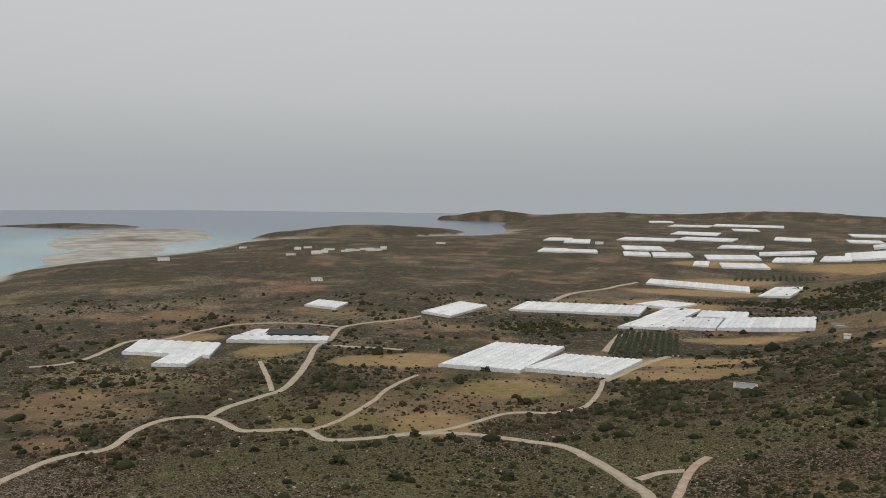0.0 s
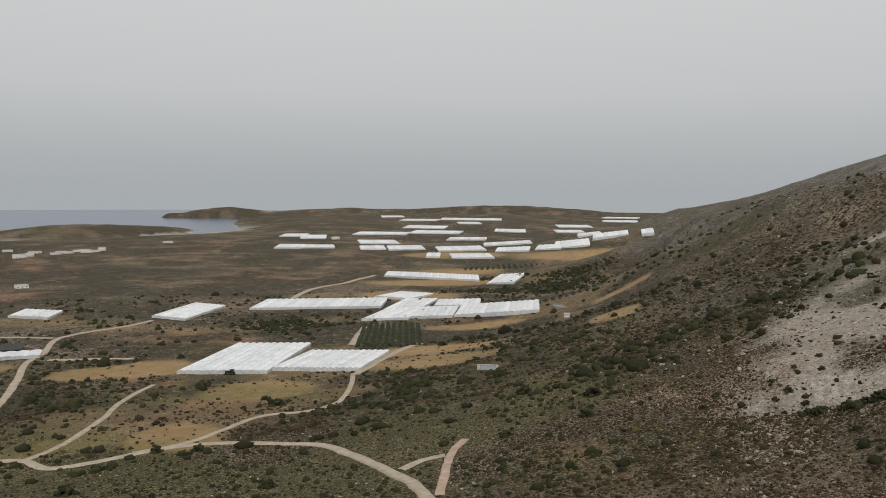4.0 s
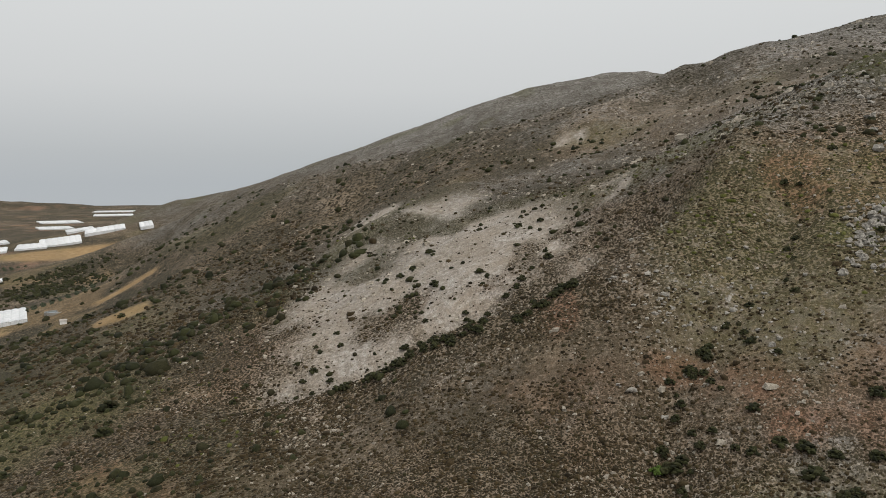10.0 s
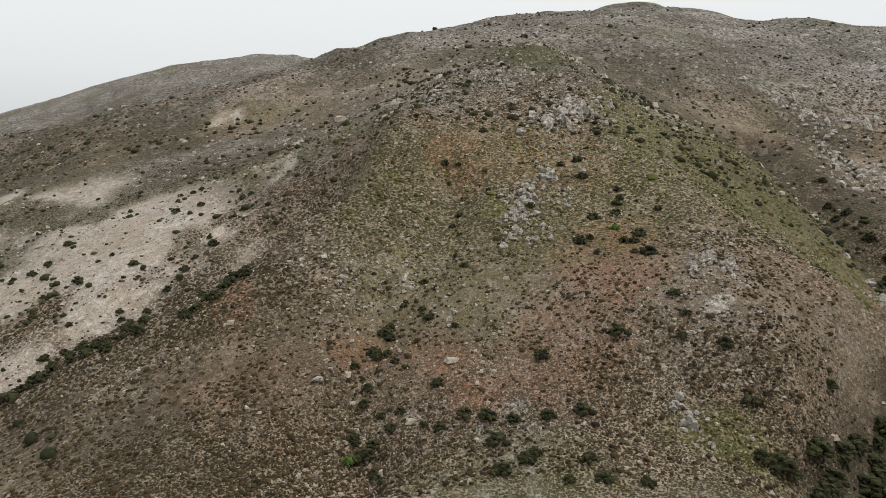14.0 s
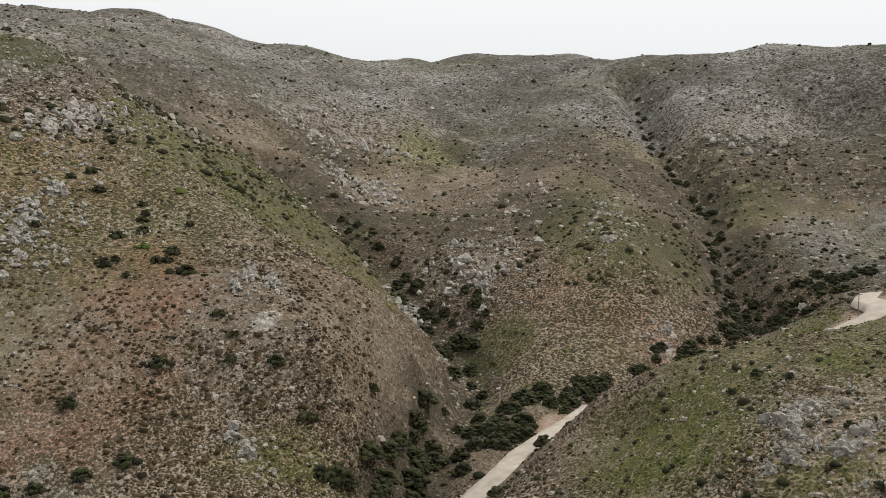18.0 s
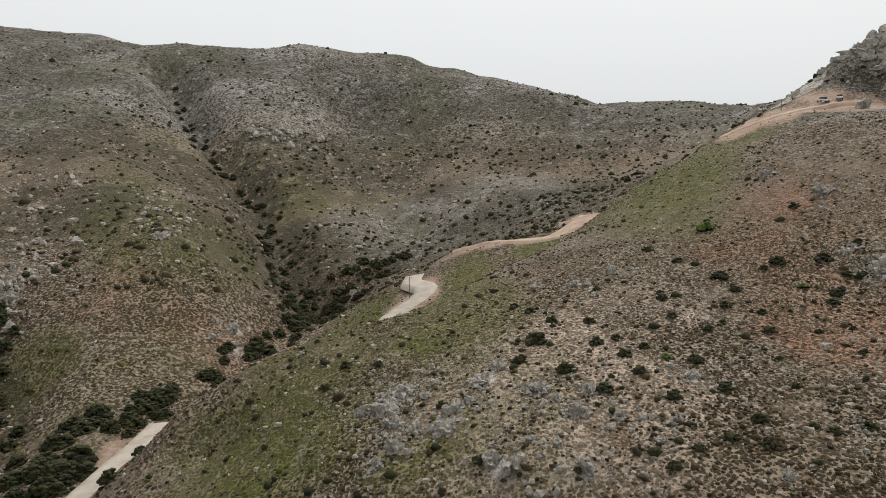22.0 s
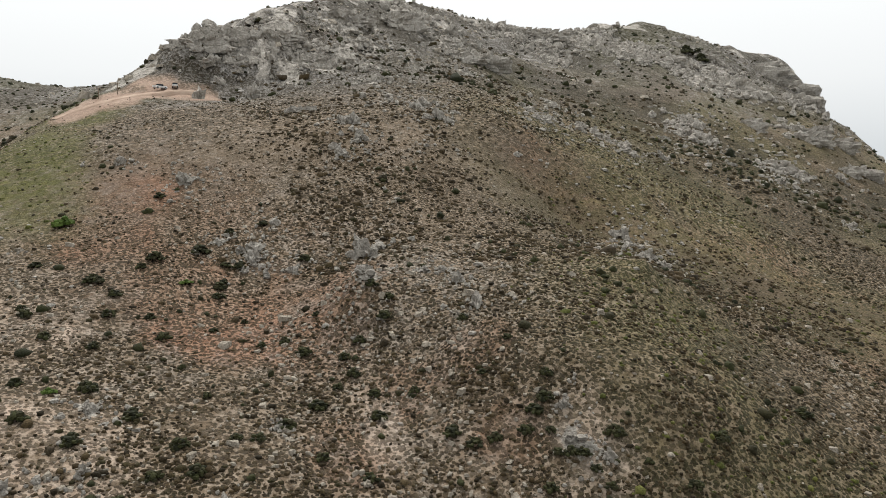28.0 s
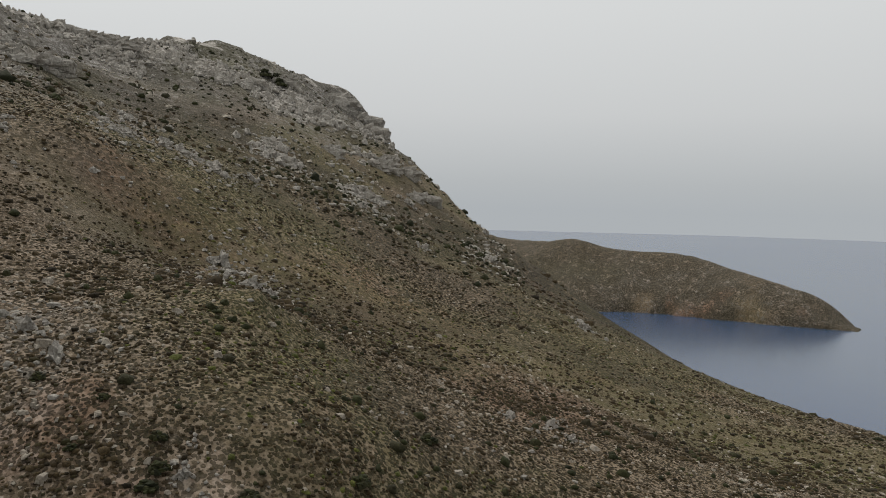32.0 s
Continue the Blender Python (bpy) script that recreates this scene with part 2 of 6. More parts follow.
def rock_material(name, low, high, warm=(0.36, 0.325, 0.28)):
    n = Nodes(name)
    c = n.ramp(n.noise(0.8, 9, 0.75), (0.3, low), (0.52, tuple(0.45 * a + 0.55 * b for a, b in zip(low, high))), (0.7, high))
    c = n.mix(n.ramp(n.noise(0.25, 4), (0.52, 0.0), (0.7, 0.4)), c, warm)
    flat = n.node("ShaderNodeMapping", Scale=(1.0, 1.0, 0.22))      # upright streaks
    n.t.links.new(n.geo.outputs["Position"], flat.inputs["Vector"])
    streak = n.noise(0.9, 7, 0.7, flat.outputs["Vector"])
    c = n.mix(n.ramp(streak, (0.33, 0.75), (0.42, 0.0)), c, (0.12, 0.112, 0.10))
    return n.done(c, 0.92, n.math("ADD", n.noise(2.0, 8, 0.75), streak), 0.95, 0.7)


def plain_material(name, low, high, rough=0.9, scale=1.0, strength=0.3):
    n = Nodes(name)
    return n.done(n.ramp(n.noise(scale, 6, 0.65), (0.3, low), (0.7, high)), rough, n.noise(scale * 6, 4), strength, 0.1)


def film_material():
    n = Nodes("plastic_film")
    c = n.ramp(n.noise(0.09, 5, 0.65), (0.3, (0.60, 0.62, 0.64)), (0.55, (0.76, 0.77, 0.78)), (0.75, (0.84, 0.84, 0.84)))
    streak = n.ramp(n.noise(0.8, 3), (0.4, 0.82), (0.6, 1.0))
    rnd = n.t.nodes.new("ShaderNodeObjectInfo")
    c = n.mix(1.0, c, n.ramp(rnd.outputs["Random"], (0.0, 0.82), (1.0, 1.0)), "MULTIPLY")
    m = n.done(n.mix(1.0, c, streak, "MULTIPLY"), 0.42, n.noise(0.9, 3), 0.25, 0.15)
    return m


def sea_material():
    n = Nodes("sea_water")
    c = n.ramp(n.attr("shallow"), (0.0, (0.03, 0.06, 0.125)), (0.5, (0.06, 0.14, 0.18)), (0.8, (0.13, 0.27, 0.30)), (1.0, (0.26, 0.34, 0.34)))
    c = n.mix(n.ramp(n.noise(0.003, 4), (0.4, 0.0), (0.65, 0.35)), c, (0.05, 0.08, 0.115))
    m = n.done(c, 0.2, n.noise(0.3, 5, 0.6), 0.1, 0.4)
    n.b.inputs["Specular IOR Level"].default_value = 0.5
    return m


AZ_STEP, R_STEP = 0.3, 1.0125
GROUND, SEA, FILM = ground_material(), sea_material(), film_material()
SCRUB = leaf_material("cushion_scrub", (0.013, 0.009, 0.003), (0.032, 0.022, 0.009), (0.050, 0.034, 0.015), (0.076, 0.054, 0.026), (0.027, 0.024, 0.008))
SHRUB = leaf_material("shrub_leaves", (0.015, 0.017, 0.007), (0.038, 0.041, 0.014), (0.029, 0.025, 0.012))
GREENS = leaf_material("green_cushions", (0.042, 0.048, 0.011), (0.078, 0.085, 0.018), (0.114, 0.115, 0.031))
BRIGHT = leaf_material("fresh_leaves", (0.05, 0.085, 0.014), (0.085, 0.125, 0.025))
OLIVE = leaf_material("olive_leaves", (0.045, 0.055, 0.032), (0.085, 0.095, 0.06))
BARK = plain_material("bark", (0.06, 0.045, 0.03), (0.14, 0.11, 0.085), 0.95, 4.0, 0.8)
ROCK = rock_material("limestone", (0.22, 0.202, 0.175), (0.56, 0.525, 0.468))
STONE = rock_material("field_stone", (0.272, 0.233, 0.182), (0.562, 0.505, 0.421))
DIRT = plain_material("road_dirt", (0.27, 0.22, 0.16), (0.42, 0.36, 0.285), 0.95, 0.35, 0.4)
GRAVEL = plain_material("pale_gravel", (0.29, 0.25, 0.205), (0.44, 0.395, 0.34), 0.95, 0.35, 0.5)
EARTH = plain_material("cut_earth", (0.27, 0.19, 0.14), (0.45, 0.345, 0.27), 0.95, 0.3, 0.6)
WHITE = plain_material("white_render", (0.62, 0.61, 0.58), (0.78, 0.77, 0.74), 0.8, 0.5)
ROOF = plain_material("flat_roof", (0.34, 0.31, 0.28), (0.5, 0.47, 0.43), 0.9, 0.5)
GLASS = plain_material("dark_pane", (0.02, 0.025, 0.03), (0.04, 0.045, 0.05), 0.15, 1.0, 0.02)
STEEL = plain_material("galvanised_steel", (0.3, 0.31, 0.32), (0.45, 0.46, 0.47), 0.5, 2.0, 0.1)
WOOD = plain_material("weathered_wood", (0.12, 0.09, 0.065), (0.24, 0.19, 0.145), 0.9, 3.0, 0.4)
POOL = plain_material("pond_water", (0.10, 0.13, 0.14), (0.13, 0.16, 0.17), 0.12, 0.5, 0.05)
LINER = plain_material("pond_liner", (0.22, 0.21, 0.19), (0.33, 0.31, 0.28), 0.8, 0.5)
PAINT = plain_material("car_paint", (0.55, 0.55, 0.55), (0.7, 0.7, 0.7), 0.35, 0.5, 0.02)
RUBBER = plain_material("tyre_rubber", (0.015, 0.015, 0.015), (0.03, 0.03, 0.03), 0.85, 3.0)
NET = plain_material("shade_net", (0.03, 0.035, 0.03), (0.06, 0.065, 0.06), 0.9, 0.8)


def lattice(i, j, seed):
    h = (i.astype(np.int64) * 374761393 + j.astype(np.int64) * 668265263 + seed * 144269) & 0x7FFFFFFF
    h = ((h ^ (h >> 13)) * 1274126177) & 0x7FFFFFFF
    return ((h ^ (h >> 16)) & 0xFFFFF) / float(0xFFFFF)


def value_noise(x, y, seed=0):
    """Smooth noise from -1 to 1 over a lattice of size 1."""
    i, j = np.floor(x), np.floor(y)
    a, b = x - i, y - j
    a, b = a * a * (3 - 2 * a), b * b * (3 - 2 * b)
    n00, n10, n01, n11 = lattice(i, j, seed), lattice(i + 1, j, seed), lattice(i, j + 1, seed), lattice(i + 1, j + 1, seed)
    return 2 * ((n00 * (1 - a) + n10 * a) * (1 - b) + (n01 * (1 - a) + n11 * a) * b) - 1


def fractal(x, y, size, octaves=4, seed=0):
    out, amp, total = 0.0, 1.0, 0.0
    for o in range(octaves):
        out = out + amp * value_noise(np.asarray(x) / size + 31.7 * o, np.asarray(y) / size - 17.3 * o, seed + o)
        total += amp
        amp, size = amp * 0.5, size * 0.5
    return out / total


def smooth(a, b, x):
    t = np.clip((np.asarray(x) - a) / (b - a), 0, 1)
    return t * t * (3 - 2 * t)

# ---- the lie of the land: ridges, gullies and slopes (x, y, height) ----
far_ridge = [(1441, 1025, 115), (1441, 838, 143), (1401, 699, 185), (1388, 607, 204), (1328, 482, 239), (1272, 315, 275), (1222, 207, 302), (1199, 146, 306), (1205, 52, 313)]
far_ridge_end = [(1164, 93, 305), (1066, 27, 274)]
quarry_ridge = [(1010, 795, 36), (945, 690, 92), (838, 579, 118), (739, 455, 138), (656, 333, 155), (602, 256, 166), (562, 204, 173), (541, 147, 182), (534, 107, 190), (533, 74, 200), (535, 37, 210), (545, 14, 226), (564, -13, 233), (590, -54, 243)]
summit_ridge = [(610, -49, 248), (642, -99, 263), (680, -156, 278), (703, -213, 286), (728, -278, 298), (718, -351, 290), (707, -408, 282)]
spur_crest = [(372, -74, 200), (332, -46, 186), (299, -19, 169), (279, 2, 159), (255, 22, 139), (239, 36, 128), (231, 44, 120), (224, 59, 110), (218, 82, 103), (216, 96, 96), (215, 110, 88), (214, 134, 79)]
spur_right = [(368, -76, 196), (319, -76, 178), (266, -69, 154), (238, -74, 141), (215, -77, 130), (193, -80, 122), (169, -93, 116)]
bowl = [(257, 29, 121), (253, 48, 116), (246, 68, 108), (239, 90, 97), (232, 110, 87), (226, 140, 79)]
gully_mid = [(250, -11, 143), (226, -5, 129), (203, 9, 116), (190, 17, 106), (175, 23, 96), (163, 23, 86)]
spur_right_low = [(179, -57, 122), (164, -59, 114), (151, -62, 106), (153, -40, 95), (162, -19, 97)]
gully_left = [(397, -194, 158), (321, -180, 140), (282, -166, 127), (254, -161, 118), (234, -157, 109), (213, -150, 101), (193, -142, 94), (170, -111, 92), (154, -85, 91), (137, -59, 91)]
back_skyline = [(754, -126, 279), (758, -189, 291), (740, -285, 299), (722, -371, 294), (712, -425, 282), (689, -490, 275), (661, -538, 273), (607, -606, 281), (562, -669, 291), (538, -699, 292), (492, -693, 275), (399, -632, 267), (312, -597, 257), (262, -580, 251)]
mid_spur = [(394, -470, 203), (340, -360, 159), (281, -305, 139), (205, -236, 124), (181, -210, 116), (176, -183, 101)]
left_spur2 = [(502, -401, 215), (404, -300, 163), (360, -303, 141), (264, -215, 117), (231, -191, 111)]
gully_right = [(365, -518, 227), (312, -457, 192), (261, -405, 165), (214, -350, 139), (188, -307, 122), (169, -277, 110), (150, -252, 100)]
right_slope = [(205, -503, 175), (157, -403, 138), (133, -347, 117), (168, -347, 124)]
stream = [(119, -294, 109), (134, -272, 103), (140, -229, 94), (137, -170, 90), (137, -130, 91), (136, -101, 88), (129, -74, 87)]
skyline_south = [(372, -576, 255), (337, -588, 256), (276, -607, 258), (226, -613, 249), (177, -603, 236), (110, -572, 218), (61, -539, 197), (31, -596, 202), (-3, -625, 212), (-53, -619, 206), (-86, -581, 192)]
head_valley = [(121, -392, 141), (83, -316, 126), (35, -428, 151), (113, -291, 115)]
near_crest = [(-22, -249, 171), (-7, -241, 165), (9, -223, 155), (28, -202, 145), (41, -184, 136), (53, -164, 127), (63, -147, 124), (70, -137, 121), (78, -123, 117), (91, -108, 115), (102, -99, 111), (112, -91, 106)]
road_shelf = [(98, -177, 106), (95, -185, 108), (93, -193, 111), (99, -204, 112), (91, -237, 120), (78, -231, 123), (65, -226, 124), (55, -228, 126), (50, -232, 129)]
near_slope = [(50, -66, 111), (79, -73, 106), (31, -62, 109), (105, -86, 97)]
near_low = [(-3, -83, 118), (-7, -58, 113), (-14, -66, 122), (-25, -48, 119), (-9, -91, 130), (-50, -71, 130)]
hill_left = [(-74, -275, 204), (-97, -290, 215), (-130, -314, 226), (-168, -336, 235), (-193, -346, 239), (-228, -355, 240), (-266, -363, 239), (-300, -366, 239), (-321, -366, 236)]
hill_top = [(-351, -379, 243), (-377, -382, 251), (-429, -362, 257), (-468, -354, 250), (-529, -358, 246), (-605, -356, 247)]
hill_shoulder = [(-607, -357, 248), (-594, -329, 220), (-580, -299, 190), (-550, -268, 164), (-455, -183, 132), (-413, -152, 121), (-373, -109, 105), (-351, -66, 87), (-333, -32, 72), (-323, -6, 61), (-317, 21, 54), (-313, 53, 49)]
hill_face = [(-38, -148, 155), (-43, -187, 160), (-30, -217, 165), (-87, -145, 160), (-120, -145, 153), (-191, -155, 146)]
hill_face2 = [(-136, -5, 90), (-215, -176, 156), (-159, -183, 162), (-80, -114, 131)]
quarry_face = [(503, 234, 123), (402, 162, 133), (349, 194, 106), (385, 32, 154), (475, 5, 186), (370, 232, 87), (370, 288, 70)]
hill_foot = [(327, 247, 80), (482, 437, 49), (657, 555, 42), (756, 591, 44), (1000, 850, 27), (1020, 980, 25), (207, 104, 85), (326, 327, 58)]
behind_crest = [(22, -277, 143), (41, -213, 131), (65, -177, 118), (84, -154, 108), (101, -139, 104)]
terrace = [(-8, -244, 166), (-24, -246, 170), (-42, -245, 172), (-48, -238, 167)]
cliff_foot = [(-36, -255, 179), (-55, -255, 183), (-78, -251, 186)]
cliff_top = [(-39, -258, 187), (-48, -262, 193), (-63, -260, 195), (-81, -258, 196)]
hill_front = [(-148, -299, 211), (-187, -298, 207), (-234, -311, 207), (-109, -278, 201), (-283, -319, 210)]
saddle_back = [(-44, -388, 175), (-45, -337, 177), (-47, -315, 180)]
marks_quarry = [(210, 150, 79), (206, 193, 70), (402, 387, 58), (302, 360, 41), (243, 78, 109), (245, 100, 101), (332, 186, 108), (260, 73, 111), (491, 232, 124), (267, 87, 115), (336, 50, 148), (352, 40, 155), (462, 80, 172), (185, 19, 103), (191, 16, 106)]
marks_valley = [(227, -53, 132), (229, -28, 131), (191, -63, 121), (265, -55, 147), (153, -39, 96), (167, -92, 116), (211, -164, 105), (379, -323, 141), (488, -297, 220), (139, -273, 107), (145, -259, 104)]
marks_near = [(53, -95, 118), (48, -79, 117), (-11, -98, 114), (5, -140, 138), (1, -108, 119), (-19, -71, 107), (-1, -97, 114), (32, -104, 121), (22, -142, 133), (-5, -120, 130), (-20, -110, 128), (-69, -160, 163), (-142, -90, 107), (-51, -66, 111), (-32, -85, 116), (-289, -181, 148), (-328, -126, 116), (-88, -35, 104), (-82, -94, 126), (-305, -71, 87)]
quarry_back = [(1081, 748, 76), (845, 428, 117), (723, 260, 137), (686, 134, 156), (688, 43, 178)]
LINES = dict(far_ridge=far_ridge, far_ridge_end=far_ridge_end, quarry_ridge=quarry_ridge, summit_ridge=summit_ridge, spur_crest=spur_crest, spur_right=spur_right, bowl=bowl, gully_mid=gully_mid, spur_right_low=spur_right_low, gully_left=gully_left, back_skyline=back_skyline, mid_spur=mid_spur, left_spur2=left_spur2, gully_right=gully_right, right_slope=right_slope, stream=stream, skyline_south=skyline_south, head_valley=head_valley, near_crest=near_crest, road_shelf=road_shelf, near_slope=near_slope, near_low=near_low, hill_left=hill_left, hill_top=hill_top, hill_shoulder=hill_shoulder, hill_face=hill_face, hill_face2=hill_face2, quarry_face=quarry_face, hill_foot=hill_foot, behind_crest=behind_crest, terrace=terrace, cliff_foot=cliff_foot, cliff_top=cliff_top, hill_front=hill_front, saddle_back=saddle_back, marks_quarry=marks_quarry, marks_valley=marks_valley, marks_near=marks_near, quarry_back=quarry_back)

PLAIN = [(300, 42), (420, 36), (600, 30), (900, 26), (1400, 22), (2000, 22), (2800, 20), (3800, 20)]
SHORE = [(-90, 620), (-50, 900), (-12, 1240), (0, 1850), (10, 2500), (17, 2650), (21.5, 2850), (23.5, 3900), (24, 4000), (30, 4700), (60, 5200)]
BACK = [
    (0, [(5, 98), (60, 92), (120, 80), (200, 60)]), (40, [(60, 92), (120, 82), (190, 66)]), (-40, [(60, 92), (150, 70)]), (80, [(50, 93), (100, 86)]),
    (130, [(50, 94), (80, 92)]), (180, [(40, 99)]), (230, [(40, 99)]),
    (-112, [(700, 40), (900, -14), (4000, -14)]), (-98, [(430, 18), (520, -14), (3000, -14)]), (-70, [(100, 95), (200, 78), (400, 30), (640, -14), (3000, -14)]),
    (-135, [(950, 90), (1300, -14), (4000, -14)]), (-160, [(750, 110), (1200, 40), (4000, -14)]), (180, [(950, 150), (1600, 60), (4500, 10)]),
    (150, [(1050, 200), (1700, 100), (4500, 40)]), (112, [(1150, 230), (2000, 110), (4500, 50)]), (85, [(1700, 250), (3000, 100), (4500, 30)]), (66, [(2400, 60), (4500, 15)]),
]

def line_points(line):
    """The corners of a line and points half-way between them."""
    out = [line[0]]
    for a, b in zip(line, line[1:]):
        out += [tuple((p + q) / 2 for p, q in zip(a, b)), b]
    return out


CX, CY = 25.0, 15.0


def logpolar(x, y):
    """Plan coordinates that keep shapes but shrink with the distance from the middle of the place."""
    dx, dy = np.asarray(x, float) - CX, np.asarray(y, float) - CY
    return (np.degrees(np.arctan2(dx, dy)) - 120.0 + 180.0) % 360.0 - 180.0, 57.3 * np.log(np.hypot(dx, dy) + 1.0)


def _surface():
    pts, loose = [], []
    for name, line in LINES.items():
        loose += [len(pts) + i for i in range(len(line))] if name.startswith("marks") else []
        pts += line if name.startswith("marks") or name.endswith(("face", "foot", "slope", "face2")) else line_points(line)
    shore_az, shore_d = zip(*SHORE)
    for az in range(-50, 57, 7):                      # the coastal plain
        for d, z in PLAIN:
            if (az < 30 or d > 500) and (az < 42 or d > 1300):
                zz = z if d < np.interp(az, shore_az, shore_d) else -14.0
                pts.append((d * math.sin(radians(az)), d * math.cos(radians(az)), zz))
    for az, line in BACK:
        for d, z in line:
            pts.append((d * math.sin(radians(az)), d * math.cos(radians(az)), z))
    p = np.array(pts, float)
    u, v = logpolar(p[:, 0], p[:, 1])
    k = np.hypot(u[:, None] - u[None], v[:, None] - v[None])
    n = len(p)
    a = np.zeros((n + 3, n + 3))
    give = np.full(n, 1.0)
    give[loose] = 14.0
    a[:n, :n] = k - np.diag(give)
    a[:n, n], a[:n, n + 1], a[:n, n + 2] = 1, u / 100, v / 100
    a[n:, :n] = a[:n, n:].T
    w = np.linalg.solve(a, np.r_[p[:, 2], 0, 0, 0])
    return u, v, w


SU, SV, SW = _surface()


def base_height(x, y):
    u, v = logpolar(x, y)
    shape = u.shape
    u, v = u.ravel(), v.ravel()
    out = np.empty(len(u))
    for i in range(0, len(u), 20000):
        a, b = u[i:i + 20000], v[i:i + 20000]
        out[i:i + 20000] = np.hypot(a[:, None] - SU[None], b[:, None] - SV[None]) @ SW[:-3] + SW[-3] + SW[-2] * a / 100 + SW[-1] * b / 100
    return out.reshape(shape)



def line_distance(x, y, line):
    """How far places lie from a line in the plan."""
    best = np.full(np.shape(x), 1e9)
    for (ax, ay, *_), (bx, by, *_) in zip(line, line[1:]):
        ux, uy = bx - ax, by - ay
        t = np.clip(((x - ax) * ux + (y - ay) * uy) / (ux * ux + uy * uy + 1e-9), 0, 1)
        best = np.minimum(best, np.hypot(x - ax - t * ux, y - ay - t * uy))
    return best


# lines that are cut into the slopes or stand up from them: line, depth, half width
CUTS = [(gully_left, -12.0, 12.0), (gully_right, -16.0, 14.0), (gully_mid, -4.0, 8.0), (stream, -3.0, 9.0), (mid_spur, 9.0, 34.0), (left_spur2, 7.0, 24.0), (spur_right, 3.0, 16.0), (bowl, -6.0, 13.0), (spur_crest[3:], 3.0, 11.0)]



def bump(x, y, cx, cy, along, across, turn):
    """1 in the middle of an ellipse, 0 at its rim and beyond."""
    c, s = math.cos(radians(turn)), math.sin(radians(turn))
    dx, dy = x - cx, y - cy
    r = np.sqrt(((dx * s + dy * c) / along) ** 2 + ((dx * c - dy * s) / across) ** 2)
    r = r * (1 + 0.25 * fractal(x, y, across * 0.8 + 5, 3, 71))
    return np.clip(1 - r, 0, 1)


# far islands and headlands: x, y, half length, half width, turn, height
ISLES = [(-420, 3080, 260, 90, 100, 14), (-330, 2930, 150, 60, 95, 8), (-160, 2230, 190, 80, 80, 5), (-160, 2420, 560, 260, 8, 4), (-190, 1850, 420, 190, 14, 1.6),
         (1480, 3660, 300, 120, 105, 52), (1720, 3560, 420, 150, 105, 27), (2250, 3750, 600, 200, 110, 40), (3000, 3300, 800, 300, 130, 62), (520, 2450, 420, 160, 70, 34)]


# the headland across the bay: x, y, height, half width
CAPE = [(-1290, -620, 90, 200), (-1250, -420, 93, 190), (-1205, -250, 92, 165), (-1185, -110, 80, 140), (-1140, -5, 62, 105), (-1085, 65, 44, 70), (-1050, 108, 9, 38), (-1030, 135, 3, 18)]
# ground levelled by hand: x, y, height, half width
PADS = [(274, 326, 49.5, 13), (452, 433, 46, 5)]


def height(x, y):
    x, y = np.asarray(x, float), np.asarray(y, float)
    z = base_height(x, y)
    d = np.hypot(x - CX, y - CY)
    slope = smooth(45, 110, z)
    wob = 7 * fractal(x, y, 45, 2, 51)
    for line, depth, half in CUTS:
        z = z + depth * np.exp(-(line_distance(x + wob, y - wob, line) / half) ** 2)
    amp = slope * np.clip(d / 260, 0.5, 1.3)
    z = z + amp * (2.6 * fractal(x, y, 60, 3, 3) + 1.1 * fractal(x, y, 14, 3, 9)) + (1 - slope) * (1.2 * fractal(x, y, 90, 3, 5) + 0.4 * fractal(x, y, 12, 2, 6))
    z = z - 5.0 * slope * smooth(240, 420, d) * (0.4 - 2.4 * np.abs(fractal(x, y, 95, 3, 13))) * smooth(1500, 900, d)
    crest = np.minimum(np.minimum(line_distance(x, y, hill_top), line_distance(x, y, hill_left)), line_distance(x, y, hill_shoulder[:5]))
    cliffs = smooth(75, 30, crest + 14 * fractal(x, y, 40, 2, 15))
    step = 11.0
    k = (z + 11 * fractal(x, y, 45, 3, 16)) / step
    z = z + cliffs * step * 0.5 * smooth(-0.25, 0.2, fractal(x, y, 28, 3, 17)) * (smooth(0.35, 0.7, k - np.floor(k)) - (k - np.floor(k)))
    rough = smooth(60, 15, crest) * slope
    z = z + rough * 4.0 * (np.abs(fractal(x, y, 16, 3, 18)) - 0.25)
    level, weight = np.zeros(z.shape), np.zeros(z.shape)
    for px, py, pz, half in PADS:
        w = smooth(half + 7, half - 1, np.hypot(x - px, y - py)) + 1e-9
        level, weight = level + w * pz, weight + w
    z = np.where(weight > 1e-6, z + (level / weight - z) * np.clip(weight, 0, 1), z)
    cx_, cy_ = x + 25 * fractal(x, y, 120, 3, 81), y + 25 * fractal(x, y, 120, 3, 82)
    for (ax, ay, ah, aw), (bx, by, bh, bw) in zip(CAPE, CAPE[1:]):
        t = np.clip(((cx_ - ax) * (bx - ax) + (cy_ - ay) * (by - ay)) / ((bx - ax) ** 2 + (by - ay) ** 2), 0, 1)
        far = np.hypot(cx_ - ax - t * (bx - ax), cy_ - ay - t * (by - ay)) / (aw + (bw - aw) * t)
        top = (ah + (bh - ah) * t) * (1 - far ** 1.5) * (1 + 0.1 * fractal(x, y, 90, 3, 83) - 0.5 * far * np.abs(fractal(x, y, 70, 3, 84)))
        z = np.where(far < 1, np.maximum(z, top - 1.5), z)
    for cx, cy, along, across, turn, top in ISLES:
        b = bump(x, y, cx, cy, along, across, turn)
        z = np.where(b > 0, np.maximum(z, -3 + (top + 3) * b ** 0.55 * (1 + 0.10 * fractal(x, y, 160, 3, 33) + 0.07 * fractal(x, y, 40, 3, 34))), z)
    return z


